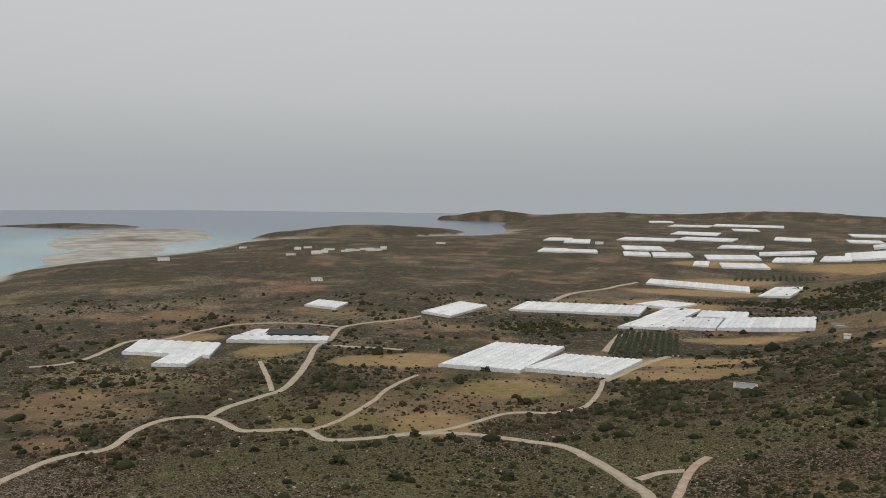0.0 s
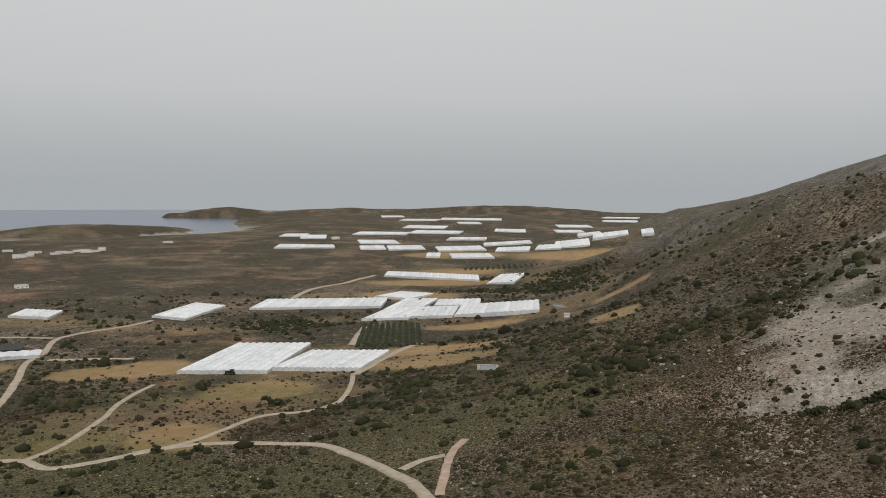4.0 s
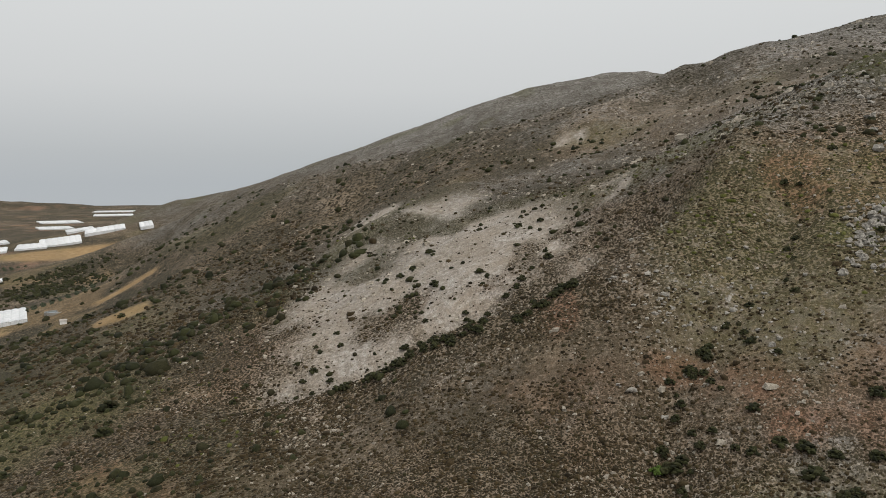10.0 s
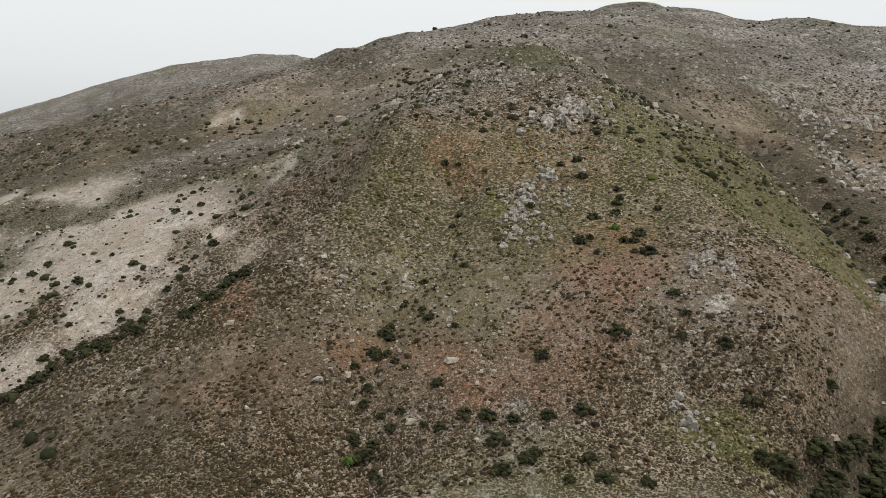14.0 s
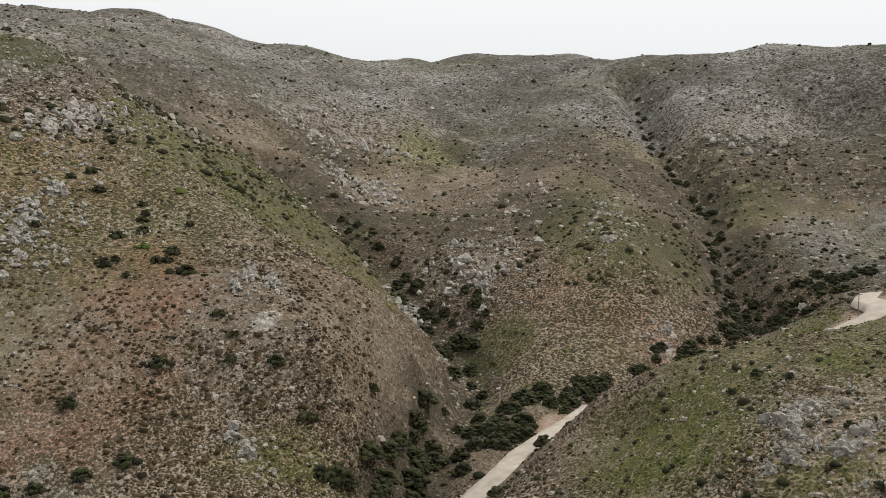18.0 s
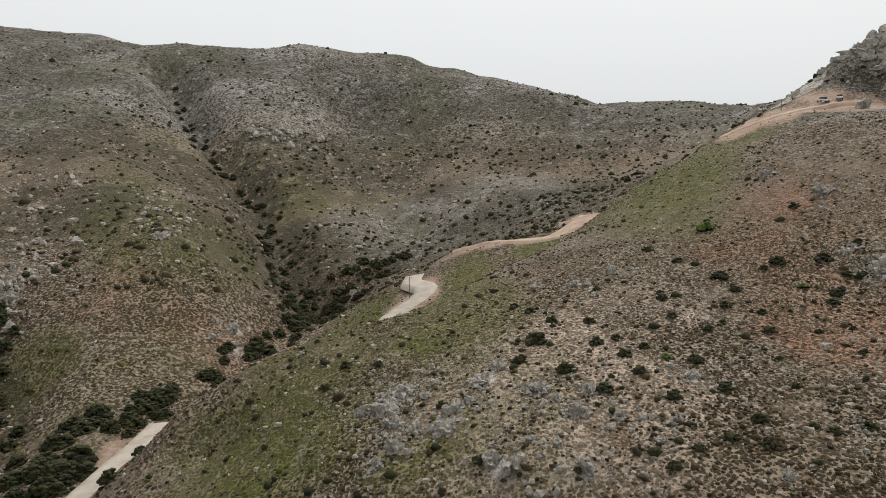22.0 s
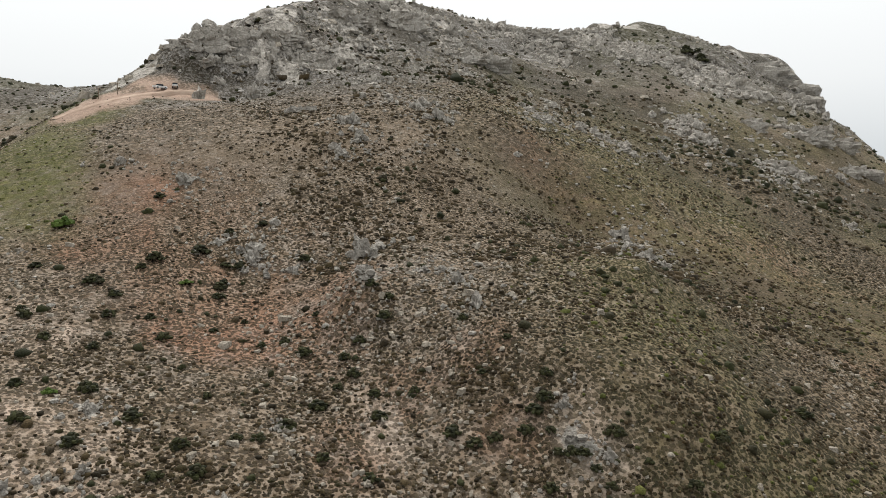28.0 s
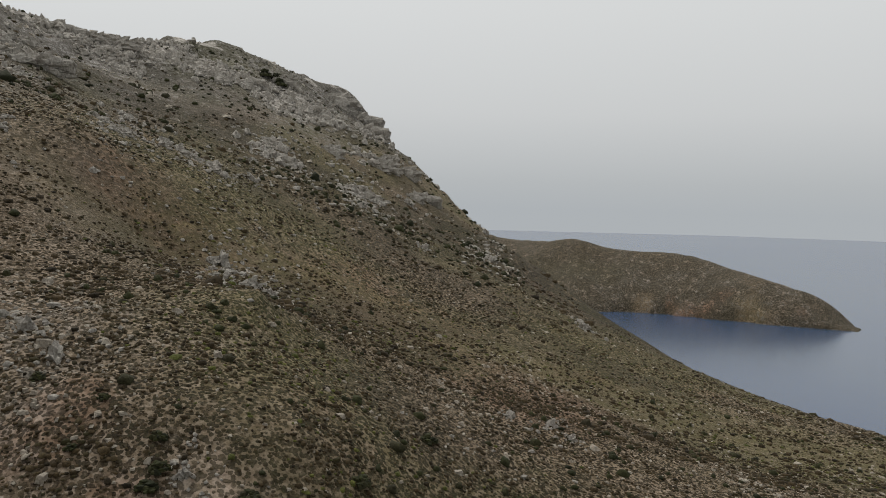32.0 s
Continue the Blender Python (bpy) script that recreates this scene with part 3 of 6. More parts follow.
# limestone crags: x, y, half width
CRAGS_CREST = [(-43, -261, 4.9), (-52, -260, 6.9), (-62, -257, 7.8), (-77, -260, 8), (-79, -251, 4.9), (-85, -243, 6.7), (-71, -234, 4.5), (-114, -281, 5.6), (-106, -247, 6), (-93, -232, 5.5), (-89, -212, 5.1), (-174, -325, 8.2), (-191, -321, 11), (-178, -292, 7.6), (-165, -266, 5.8), (-137, -225, 3.9), (-132, -253, 4.2), (-252, -349, 9.5), (-267, -341, 9.6), (-284, -333, 8.1), (-276, -318, 7.8), (-318, -337, 8.5), (-338, -340, 10.6), (-336, -322, 10.3), (-331, -301, 9.9), (-335, -293, 8.2), (-344, -281, 9.8), (-348, -265, 11.3), (-378, -271, 12), (-369, -252, 9.9)]
CRAGS_FACE = [(-43, -152, 2.9), (-40, -142, 2.7), (-32, -137, 2.1), (-38, -136, 1.6), (-71, -162, 3.3), (-68, -150, 3), (-171, -212, 5), (-109, -154, 2.8), (-140, -163, 4), (-143, -153, 3.9), (-174, -162, 2.6), (-259, -211, 4.9), (-234, -193, 4.5), (-4, -118, 2.6), (-2, -115, 1.7), (-7, -109, 1.6), (1, -122, 1.8), (-19, -106, 2.8), (-9, -90, 2), (-22, -88, 1.7), (-21, -83, 1.9), (-19, -76, 1.7), (-19, -89, 1.3), (-88, -107, 2.6), (-81, -94, 2.3), (-80, -89, 1.8), (-12, -51, 1.2), (-13, -49, 1.1), (-14, -47, 0.9), (-14, -54, 0.8), (-1, -144, 2.1), (51, -78, 1.7), (46, -73, 1.9), (36, -69, 1.1), (31, -84, 1), (23, -64, 1), (13, -73, 0.8)]
CRAGS_WEST = [(-81, -34, 2), (-78, -30, 1.5), (-76, -40, 1.3), (-78, -93, 2.2), (-85, -103, 2), (-226, -56, 3.4), (-260, -167, 4.6), (-235, -151, 3.1), (-256, -209, 6.1), (-242, -189, 4.5), (-401, -237, 12), (-359, -207, 9.2), (-378, -266, 10.2), (-312, -164, 3.9), (-223, -118, 2.8), (-277, -108, 4.4), (-342, -298, 10), (-353, -341, 10.9), (-346, -315, 8.6), (-329, -339, 8.7), (-281, -323, 7.9)]
CRAGS_SHELF = [(72, -84, 2.5), (68, -82, 1.6), (65, -75, 2.2), (72, -77, 1.6), (60, -83, 2.3), (58, -86, 1.5), (52, -79, 2.1), (54, -66, 2.5), (45, -64, 1.7), (45, -77, 2), (41, -121, 1.9), (48, -117, 1.9), (7, -159, 2.3), (-1, -143, 2.1), (-3, -116, 2.6), (31, -83, 1), (49, -76, 1.3), (41, -73, 1.2), (34, -73, 1.2), (70, -72, 1.8)]
CRAGS_VALLEY = [(183, -58, 2.8), (181, -54, 2.8), (179, -61, 2.8), (153, -39, 2.9), (233, -27, 5.2), (226, -24, 4.2), (234, -31, 3.5), (284, -61, 6.4), (274, -54, 5.2), (278, -64, 4.2), (243, -38, 3.6), (233, -157, 6.2), (207, -128, 3.6), (223, -177, 6.3), (243, -195, 5.7), (213, -171, 4), (356, -235, 6.3), (378, -234, 8.2), (344, -237, 7.7), (186, -209, 3.1), (245, -444, 11.2), (74, -80, 2.4), (72, -70, 1.5), (68, -75, 2.2), (64, -74, 2.2), (63, -78, 2.2), (151, -188, 3.6), (433, -254, 11.1), (412, -278, 9.2)]
CRAG_PLACES = CRAGS_CREST + CRAGS_FACE + CRAGS_WEST + CRAGS_SHELF + CRAGS_VALLEY

# patches of ground cover: x, y, half length, half width, turn
BARE = [(290, 112, 85, 55, 73), (255, 111, 27, 26, 71), (307, 102, 43, 33, 75), (249, 115, 14, 14, 69), (454, 78, 8, 9, 83), (322, 46, 16, 8, 86), (400, 180, 30, 14, 67), (238, 131, 8, 14, 65), ]
CUT = [(-10, -237, 14, 7.5, -166), (-19, -237, 14, 8.5, -164), (-28, -235, 14, 8.5, -162), (-31, -221, 9, 6.9, -160), (-38, -236, 9, 6, -160), (1, -225, 14, 6.5, -169), (-9, -226, 12, 7.5, -167), (95, -190, 16, 7, 170), (64, -226, 22, 5, 95), (48, -236, 9, 6, 170), (48, -255, 14, 6, 180), (83, -228, 12, 5, 95), (140, -118, 10, 5, 160)]
PINK = [(55, -85, 12, 12, 175), (42, -76, 14, 12, 180), (60, -75, 10, 10, 170), (36, -104, 9, 9, 175), (-13, -51, 5, 3.2, -132), (-14, -46, 4, 2.5, -125), (0, -76, 8, 2.5, 200), (3, -66, 6, 2.5, 205), (47, -94, 11, 9, -179), (53, -69, 8, 13, 177),]
RED = [(258, -16, 17, 9, 101), (181, 6, 8, 12, 98), (169, -15, 9, 14, 107), (227, -59, 15, 16, 113), (-29, 335, 12, 14, -5), (-64, 364, 16, 15, -9), (557, 932, 34, 41, 30), (69, 1061, 29, 24, 3), (21, 878, 16, 17, 1),
       (111, 1030, 28, 31, 6), (-35, 456, 8, 16, -4), (16, -135, 13, 12, -166), (-5, -99, 14, 14, -152), (-11, -64, 11, 8, -138), (172, 170, 15, 12, 45), (160, 148, 13, 12, 50)]
WARM = [(255, -16, 12, 6.3, 101), (261, -9, 6.6, 5.5, 99), (183, 6, 5.9, 5.8, 99), (169, -1, 5.3, 6, 102), (190, 23, 4, 7.9, 93), (168, -16, 5.4, 7.4, 108), (196, -41, 16, 13, 112), (178, -22, 8.7, 14.2, 108), (251, -42, 18, 20, 105), (219, 54, 14, 5, 75)]
WARM_HILL = [(9, -142, 10.3, 7.5, -167), (17, -131, 10.1, 8, -169), (0, -89, 8.5, 7.2, -157), (-1, -89, 5.4, 4.9, -152), (-12, -68, 4.1, 4.4, -140), (-8, -56, 3.3, 4, -137), (-2, -71, 4.8, 4.3, -146), (43, -69, 3.6, 4.2, -177), (8, -66, 5.6, 3.9, -150), (-9, -68, 2.5, 5, -140), (10, -105, 16, 10, 180)]
OCHRE = [(108, 345, 22, 19, 17), (419, 510, 16, 44, 38), (1057, 976, 60, 110, 45), (506, 424, 10, 22, 50), (599, 819, 25, 70, 38), (286, 393, 24, 40, 36), (607, 811, 37, 91, 36), (147, 503, 25, 28, 16), (172, 404, 25, 31, 23), (53, 569, 23, 26, 5), (323, 435, 22, 42, 36), (116, 510, 18, 32, 12),
         (0, 637, 16, 24, 0), (401, 341, 16, 16, 51), (500, 720, 40, 60, 40), (700, 900, 60, 80, 40), (900, 1150, 60, 90, 40)]
GRASS = [(271, -113, 74, 33, 121), (230, -124, 45, 15, 128), (69, -114, 28, 12, 170), (30, -170, 35, 16, -175), (110, -192, 41, 14, 163), (92, -98, 30, 12, 159), (221, -253, 72, 21, 146), (188, -150, 12, 13, 140), (362, -61, 36, 22, 105),
         (18, -182, 34, 12, -170), (396, -321, 51, 23, 134), (184, -248, 43, 16, 153), (-14, 456, 21, 21, -1), (200, 559, 23, 27, 19), (225, 232, 37, 36, 46), (65, -71, 5, 9, 169), (199, -371, 31, 17, 157)]
GREEN = [(339, -60, 10, 22, 106), (282, -85, 53, 19, 114), (294, -116, 46, 11, 118), (231, -19, 11, 8, 103), (148, -44, 5.9, 13, 120), (265, -130, 70, 18, 125), (321, -144, 70, 24, 122), (242, -148, 33, 9, 131), (396, -341, 22, 22, 136), (219, -229, 36, 14, 145), (181, -210, 21, 12, 149), (112, -202, 44, 11, 162), (102, -87, 8, 12, 151)]
GREEN_ROAD = [(30, -173, 34, 8.7, -175), (-1, -230, 40, 13, -169), (79, -189, 38, 9.5, 172), (110, -191, 26, 6.7, 164), (62, -218, 22, 10, 177), (19, -177, 37, 11, -170), (91, -92, 6, 14, 159), (73, -98, 6.5, 5.6, 168), (92, -78, 16, 14, 140)]
# limestone pavement that shows through the soil
ROCK_SPUR = [(324, -47, 15, 13, 104), (285, -61, 24, 9.5, 109), (252, -48, 4, 3.7, 109), (170, -54, 6.8, 7.3, 119), (230, 31, 25, 7.9, 90), (212, 11, 11.5, 7.4, 96), (206, 24, 7.9, 7.1, 92), (233, -27, 8.3, 3.3, 105), (194, -1, 7.5, 5.4, 100), (191, -14, 7.1, 5.4, 105)]
ROCK_VALLEY = [(178, -56, 6.2, 6.2, 121), (274, -254, 65, 16, 140), (224, -181, 17, 14, 138), (212, -256, 40, 10, 149), (160, -357, 50, 18, 162), (240, -425, 33, 22, 156), (161, -416, 22, 30, 164), (360, -229, 44, 18, 129), (148, -180, 5.8, 10.8, 152), (191, -133, 14, 6.8, 137), (588, -361, 55, 30, 125)]
ROCK_NEAR = [(48, -70, 5.8, 7.9, 180), (62, -75, 4.1, 4.5, 171), (-2, -146, 7.2, 5.2, -164), (-4, -118, 3.9, 4.4, -160), (-15, -107, 6.3, 6.4, -154), (32, -130, 10, 5.7, -174), (30, -82, 3.9, 4, -171), (45, -93, 10, 5.2, -179), (56, -81, 5.4, 3.9, 175), (-4, -84, 2.6, 4.4, -154)]
ROCK_FACE = [(-38, -146, 14, 4.6, -150), (-154, -263, 45, 11, -143), (-68, -154, 26, 6.6, -144), (-17, -103, 14, 5.3, -148), (-21, -85, 12, 5.2, -142), (-4, -116, 4.2, 4, -156), (-88, -101, 31, 9, -128), (-13, -50, 4, 3.3, -132), (-126, -172, 26, 6.5, -135), (-228, -191, 45, 11, -125), (-142, -157, 22, 5.6, -130), (-264, -168, 42, 10, -119), (-95, -211, 31, 7.8, -146)]
ROCK_WEST = [(-77, -33, 10, 4.8, -103), (-21, -81, 8.6, 3.7, -140), (-86, -100, 26, 6.6, -126), (-112, -160, 26, 6.5, -135), (-246, -203, 33, 10.4, -124), (-260, -165, 36, 10, -118), (-54, -42, 6.2, 4.8, -110), (-287, -114, 31, 7.7, -108)]
ROCKS = ROCK_SPUR + ROCK_VALLEY + ROCK_NEAR + ROCK_FACE + ROCK_WEST
# rock walls under the crests: x, y, half width
CLIFFS = [(-46, -260, 8.5), (-57, -261, 7.5), (-68, -262, 7.7), (-77, -257, 7.7), (-83, -244, 6.4), (-46, -181, 3.1), (-265, -359, 14.5), (-298, -347, 14.9), (-328, -327, 13.2), (-326, -303, 10.9), (-343, -295, 12.9), (-385, -296, 13.9), (-372, -266, 16.8), (-484, -316, 18.6), (-523, -310, 17), (-356, -210, 15.3), (-272, -175, 8.2), (-370, -198, 10.4), (-344, -174, 9.6)]
CLIFFS_WEST = [(-282, -350, 10.7), (-386, -312, 11.8), (-491, -312, 16.1), (-421, -250, 13.6), (-344, -201, 12.8), (-266, -167, 7.7), (-328, -173, 7.5), (-171, -258, 9.9), (-124, -290, 10.3), (-154, -299, 11.1), (-305, -212, 9.3), (-244, -199, 6.6)]
THICKET = [(310, 623, 68, 63, 26), (460, 497, 32, 61, 42), (246, 1163, 106, 142, 11), (640, 789, 28, 46, 39), (451, 370, 48, 30, 51), (-12, 1316, 147, 196, 0), (480, 440, 60, 60, 45), (700, 700, 90, 70, 45)]
# tracks: line, width
TRACKS = {
    "main_track": ([(-74, 303), (-69, 312), (-61, 330), (-50, 342), (-36, 345), (-28, 370), (-17, 388), (-1, 390), (11, 379), (20, 357), (38, 354), (49, 349), (54, 332), (67, 328), (91, 329), (118, 321), (132, 307), (147, 284), (147, 258), (139, 224), (133, 201), (127, 187), (118, 165)], 3.8),
    "north_track": ([(5, 385), (14, 403), (36, 424), (47, 437), (58, 467), (73, 518), (86, 570), (103, 604), (126, 664), (180, 694), (211, 714)], 4.2),
    "field_track": ([(49, 349), (65, 361), (90, 394), (106, 423), (133, 456)], 2.8),
    "house_track": ([(86, 331), (108, 330), (149, 349), (171, 340), (190, 344), (215, 374), (236, 406)], 2.8),
    "earth_track": ([(127, 179), (144, 198), (160, 215), (173, 223)], 2.8),
    "link_track": ([(141, 218), (151, 220), (158, 216)], 3.0),
    "pond_track": ([(234, 401), (284, 442), (315, 463), (337, 471)], 4.5),
    "west_track": ([(-104, 555), (-84, 558), (-68, 583), (-53, 626), (-40, 638), (-21, 635), (4, 668), (38, 696), (85, 693), (121, 664)], 4.0),
    "short_track": ([(42, 531), (42, 471), (41, 435)], 3.0),
    "orchard_track": ([(100, 573), (127, 559), (150, 546)], 4.5),
    "side_track": ([(293, 503), (325, 545), (351, 577)], 5.0),
    "far_track": ([(383, 777), (450, 848), (518, 887), (602, 950)], 7.0),
    "valley_road": ([(118, -48), (131, -73), (130, -81), (134, -93), (136, -109), (140, -130)], 5.0),
    "bend_road": ([(99, -165), (98, -176), (94, -184), (92, -193), (99, -204), (101, -217)], 6.0),
    "upper_road": ([(90, -236), (77, -231), (64, -225), (54, -228), (49, -233), (45, -240), (47, -250), (54, -256)], 8.0),
    "terrace_road": ([(7, -223), (0, -225), (-8, -227), (-18, -233), (-28, -236), (-38, -237)], 4.0),
}


def patches(x, y, spots, edge=0.35):
    out = np.zeros(np.shape(x))
    for cx, cy, along, across, turn in spots:
        near = np.hypot(x - cx, y - cy) < 1.6 * max(along, across)
        if near.any():
            b = bump(x[near], y[near], cx, cy, along * 1.35, across * 1.35, turn)
            out[near] = np.maximum(out[near], smooth(0.02, edge, b))
    return out


def cover(x, y, z):
    """What the ground bears at places, and where shade is painted into it: weights from 0 to 1."""
    d = np.hypot(x - CX, y - CY)
    hill = smooth(52, 85, z)
    c = dict(bare=patches(x, y, BARE) * (0.2 + 0.8 * smooth(-0.32, 0.1, fractal(x, y, 24, 4, 29))), pink=patches(x, y, PINK, 0.5), red=0.85 * patches(x, y, RED, 0.6), ochre=patches(x, y, OCHRE), grass=np.maximum(0.7 * patches(x, y, GRASS, 0.6), np.maximum(0.75 * patches(x, y, GREEN, 0.8), patches(x, y, GREEN_ROAD, 0.7))), thicket=patches(x, y, THICKET, 0.3))
    n1, n2 = fractal(x, y, 120, 4, 21), fractal(x, y, 45, 4, 22)
    plain = (1 - hill) * smooth(180, 300, d)
    c["red"] = np.maximum(c["red"], 0.75 * plain * smooth(0.22, 0.42, fractal(x, y, 75, 4, 47)))
    patch_red = c["red"] * (1 - hill) * smooth(-0.1, 0.3, fractal(x, y, 30, 3, 48))
    broken = smooth(-0.15, 0.3, fractal(x, y, 16, 4, 34))
    c["red"] *= 1 - hill * (1 - 0.7 * broken)
    c["red"] = np.maximum(c["red"], 0.85 * patches(x, y, WARM + WARM_HILL, 0.35) * (0.4 + 0.6 * broken))
    c["pink"] *= 0.35 + 0.65 * smooth(-0.3, 0.15, fractal(x, y, 13, 4, 35))
    c["cut"] = patches(x, y, CUT, 0.3) * (0.6 + 0.4 * smooth(-0.4, 0, fractal(x, y, 9, 3, 36)))
    c["red"] = np.maximum(c["red"], 0.4 * hill * smooth(0.1, 0.5, n2) * smooth(420, 250, d))
    c["ochre"] = np.maximum(c["ochre"], 0.6 * (1 - hill) * smooth(0.2, 0.5, fractal(x, y, 70, 3, 23)) * smooth(200, 300, d) * smooth(1500, 900, d))
    c["grass"] = np.maximum(c["grass"], 0.4 * smooth(0.15, 0.5, fractal(x, y, 80, 3, 24)))
    c["grass"] = np.maximum(c["grass"], 0.65 * (1 - hill) * smooth(-0.25, 0.2, fractal(x, y, 60, 4, 46)) * smooth(700, 400, d))
    summit = smooth(150, 185, z) * np.where(x < 60, 1.0, 0.35)
    crags = np.minimum(np.minimum(line_distance(x, y, hill_top), line_distance(x, y, hill_shoulder[:5])), np.minimum(line_distance(x, y, cliff_top), line_distance(x, y, hill_left)))
    # distant slopes turn greyer: haze put into the ground colour
    far_haze = hill * smooth(420, 700, d + 1.5 * (z - 170))
    c["rocky"] = np.clip(0.6 * far_haze + 0.25 * hill + 0.45 * summit + 0.6 * smooth(70, 20, crags) + 0.5 * smooth(0.15, 0.5, n1) * hill, 0, 1)
    c["thicket"] = np.maximum(c["thicket"], (1 - hill) * smooth(-0.4, 0.0, fractal(x, y, 60, 5, 25)) * smooth(200, 420, d) * 0.95)
    c["thicket"] = np.maximum(c["thicket"], hill * smooth(-0.4, 0.1, fractal(x, y, 60, 5, 27)) * smooth(200, 380, d) * (0.35 + 0.55 * smooth(1200, 800, d)))
    c["thicket"] = np.maximum(c["thicket"], 0.8 * smooth(11, 4, np.minimum(line_distance(x, y, gully_right), line_distance(x, y, gully_left))))
    a = np.degrees(np.arctan2(x - CX, y - CY))
    # shade of the north-east slopes, painted as darker soil and more growth
    shade = smooth(90, 70, a) * smooth(-60, -20, a) * smooth(220, 140, z) * (1 - c["bare"]) * (0.25 + 0.45 * hill)
    c["shade"] = shade
    c["thicket"] = np.maximum(c["thicket"], 0.85 * shade * smooth(-0.35, 0.2, fractal(x, y, 40, 4, 28)))
    # western hillside darkened likewise, its dimness put into the ground cover
    west = smooth(204, 224, a % 360) * smooth(330, 300, a % 360) * hill
    c["thicket"] = np.maximum(c["thicket"], 0.5 * west * smooth(-0.2, 0.4, fractal(x, y, 40, 4, 30)))
    c["grass"] = np.maximum(c["grass"], 0.45 * west * smooth(215, 180, z) * smooth(800, 600, d) * smooth(-0.35, 0.3, fractal(x, y, 35, 4, 49)))
    c["rocky"] *= 1 - 0.6 * west * smooth(185, 150, z)
    # headland across the bay, greyed by its rocky weight as painted haze
    cape = smooth(900, 1000, d) * smooth(240, 250, a % 360) * smooth(300, 290, a % 360)
    c["rocky"], c["thicket"] = np.maximum(c["rocky"], 0.5 * cape), np.maximum(c["thicket"], 0.85 * cape)
    c["crag"] = np.zeros(np.shape(x))
    for k, (cx, cy, half) in enumerate(CRAG_PLACES):
        half = half if k < len(CRAGS_CREST) else min(half, 3.6)
        near = np.hypot(x - cx, y - cy) < 3.2 * half + 4
        if near.any():
            g = (1.0 if k < len(CRAGS_CREST) else 0.45) * np.exp(-(np.hypot(x[near] - cx, y[near] - cy) / (1.0 * half + 0.8)) ** 2)
            c["crag"][near] = np.maximum(c["crag"][near], g)
    c["crag"] = np.maximum(c["crag"], (0.2 + 0.5 * smooth(-0.1, 0.3, fractal(x, y, 20, 3, 40))) * smooth(40, 10, crags + 18 * fractal(x, y, 30, 3, 37)) * smooth(130, 160, z))
    c["crag"] = np.maximum(c["crag"], 0.38 * patches(x, y, ROCKS, 0.9) * smooth(-0.25, 0.3, fractal(x, y, 7, 4, 45)))
    c["crag"] *= smooth(-0.45, 0.0, fractal(x, y, 5, 3, 38) + 0.5 * c["crag"] - 0.4)
    c["rocky"], c["grass"] = np.maximum(c["rocky"], c["crag"]), c["grass"] * (1 - 0.8 * c["crag"]) * (1 - c["bare"]) * (1 - 0.4 * cape) * (1 - c["cut"])
    c["rocky"], c["crag"] = c["rocky"] * (1 - c["cut"]), c["crag"] * (1 - c["cut"])
    # how strongly painted shade darkens the soil and hides pale stones
    c["darkened"] = np.clip(np.maximum(0.9 * shade, 0.9 * west * smooth(215, 170, z)) * (1 - c["red"]) * (1 - 0.7 * c["crag"]) * (0.55 + 0.45 * smooth(-0.3, 0.2, fractal(x, y, 26, 4, 39))), 0, 1)
    low = smooth(7, 2.5, z) * smooth(900, 1300, d)
    c["sand"] = low * smooth(-0.35, 0.1, fractal(x, y, 160, 3, 26) + smooth(2.6, 1.2, z)) * (1 - cape) * smooth(3200, 2500, d)
    c["bare"] = c["bare"] * smooth(212, 242, d) * smooth(55.5, 60, a + 4 * fractal(x, y, 30, 3, 44))
    open_ground = np.clip(np.maximum(np.maximum(np.maximum(c["bare"] * 0.75, c["ochre"] * 0.9), np.maximum(0.8 * c["cut"], 0.85 * patch_red)), c["sand"]), 0, 1)
    c["scrub"] = np.clip(1 - open_ground, 0, 1) * (1 - 0.25 * c["pink"])
    c["scrub"] *= (1 - 0.12 * c["rocky"]) * (1 - 0.15 * c["red"]) * (1 + 0.5 * shade + 0.05 * west)
    c["thicket"] *= (1 - open_ground) * (1 - 0.35 * c["rocky"]) * (1 - 0.8 * c["crag"])
    c["scrub"] *= 1 - 0.8 * c["crag"]
    c["fine_growth"], c["coarse_growth"] = smooth(210, 130, d), smooth(330, 520, d)
    c["mid_growth"] = np.clip(1 - c["fine_growth"] - c["coarse_growth"], 0, 1)
    return c


def on_track(x, y, margin=1.0):
    out = np.zeros(np.shape(x), bool)
    for line, width in TRACKS.values():
        out |= line_distance(x, y, line) < width / 2 + margin
    return out



def grid_mesh(name, x, y, z, wrap=False):
    """A sheet over a grid of rows and columns."""
    m, n = x.shape
    idx = np.arange(m * n).reshape(m, n)
    if wrap:
        idx = np.vstack([idx, idx[:1]])
    quads = np.stack([idx[:-1, :-1], idx[:-1, 1:], idx[1:, 1:], idx[1:, :-1]], -1).reshape(-1, 4)
    me = bpy.data.meshes.new(name)
    me.vertices.add(m * n)
    me.vertices.foreach_set("co", np.stack([x, y, z], -1).astype(np.float32).ravel())
    me.loops.add(quads.size)
    me.loops.foreach_set("vertex_index", quads.astype(np.int32).ravel())
    me.polygons.add(len(quads))
    me.polygons.foreach_set("loop_start", np.arange(0, quads.size, 4, dtype=np.int32))
    me.polygons.foreach_set("use_smooth", np.ones(len(quads), bool))
    me.update(calc_edges=True)
    return me


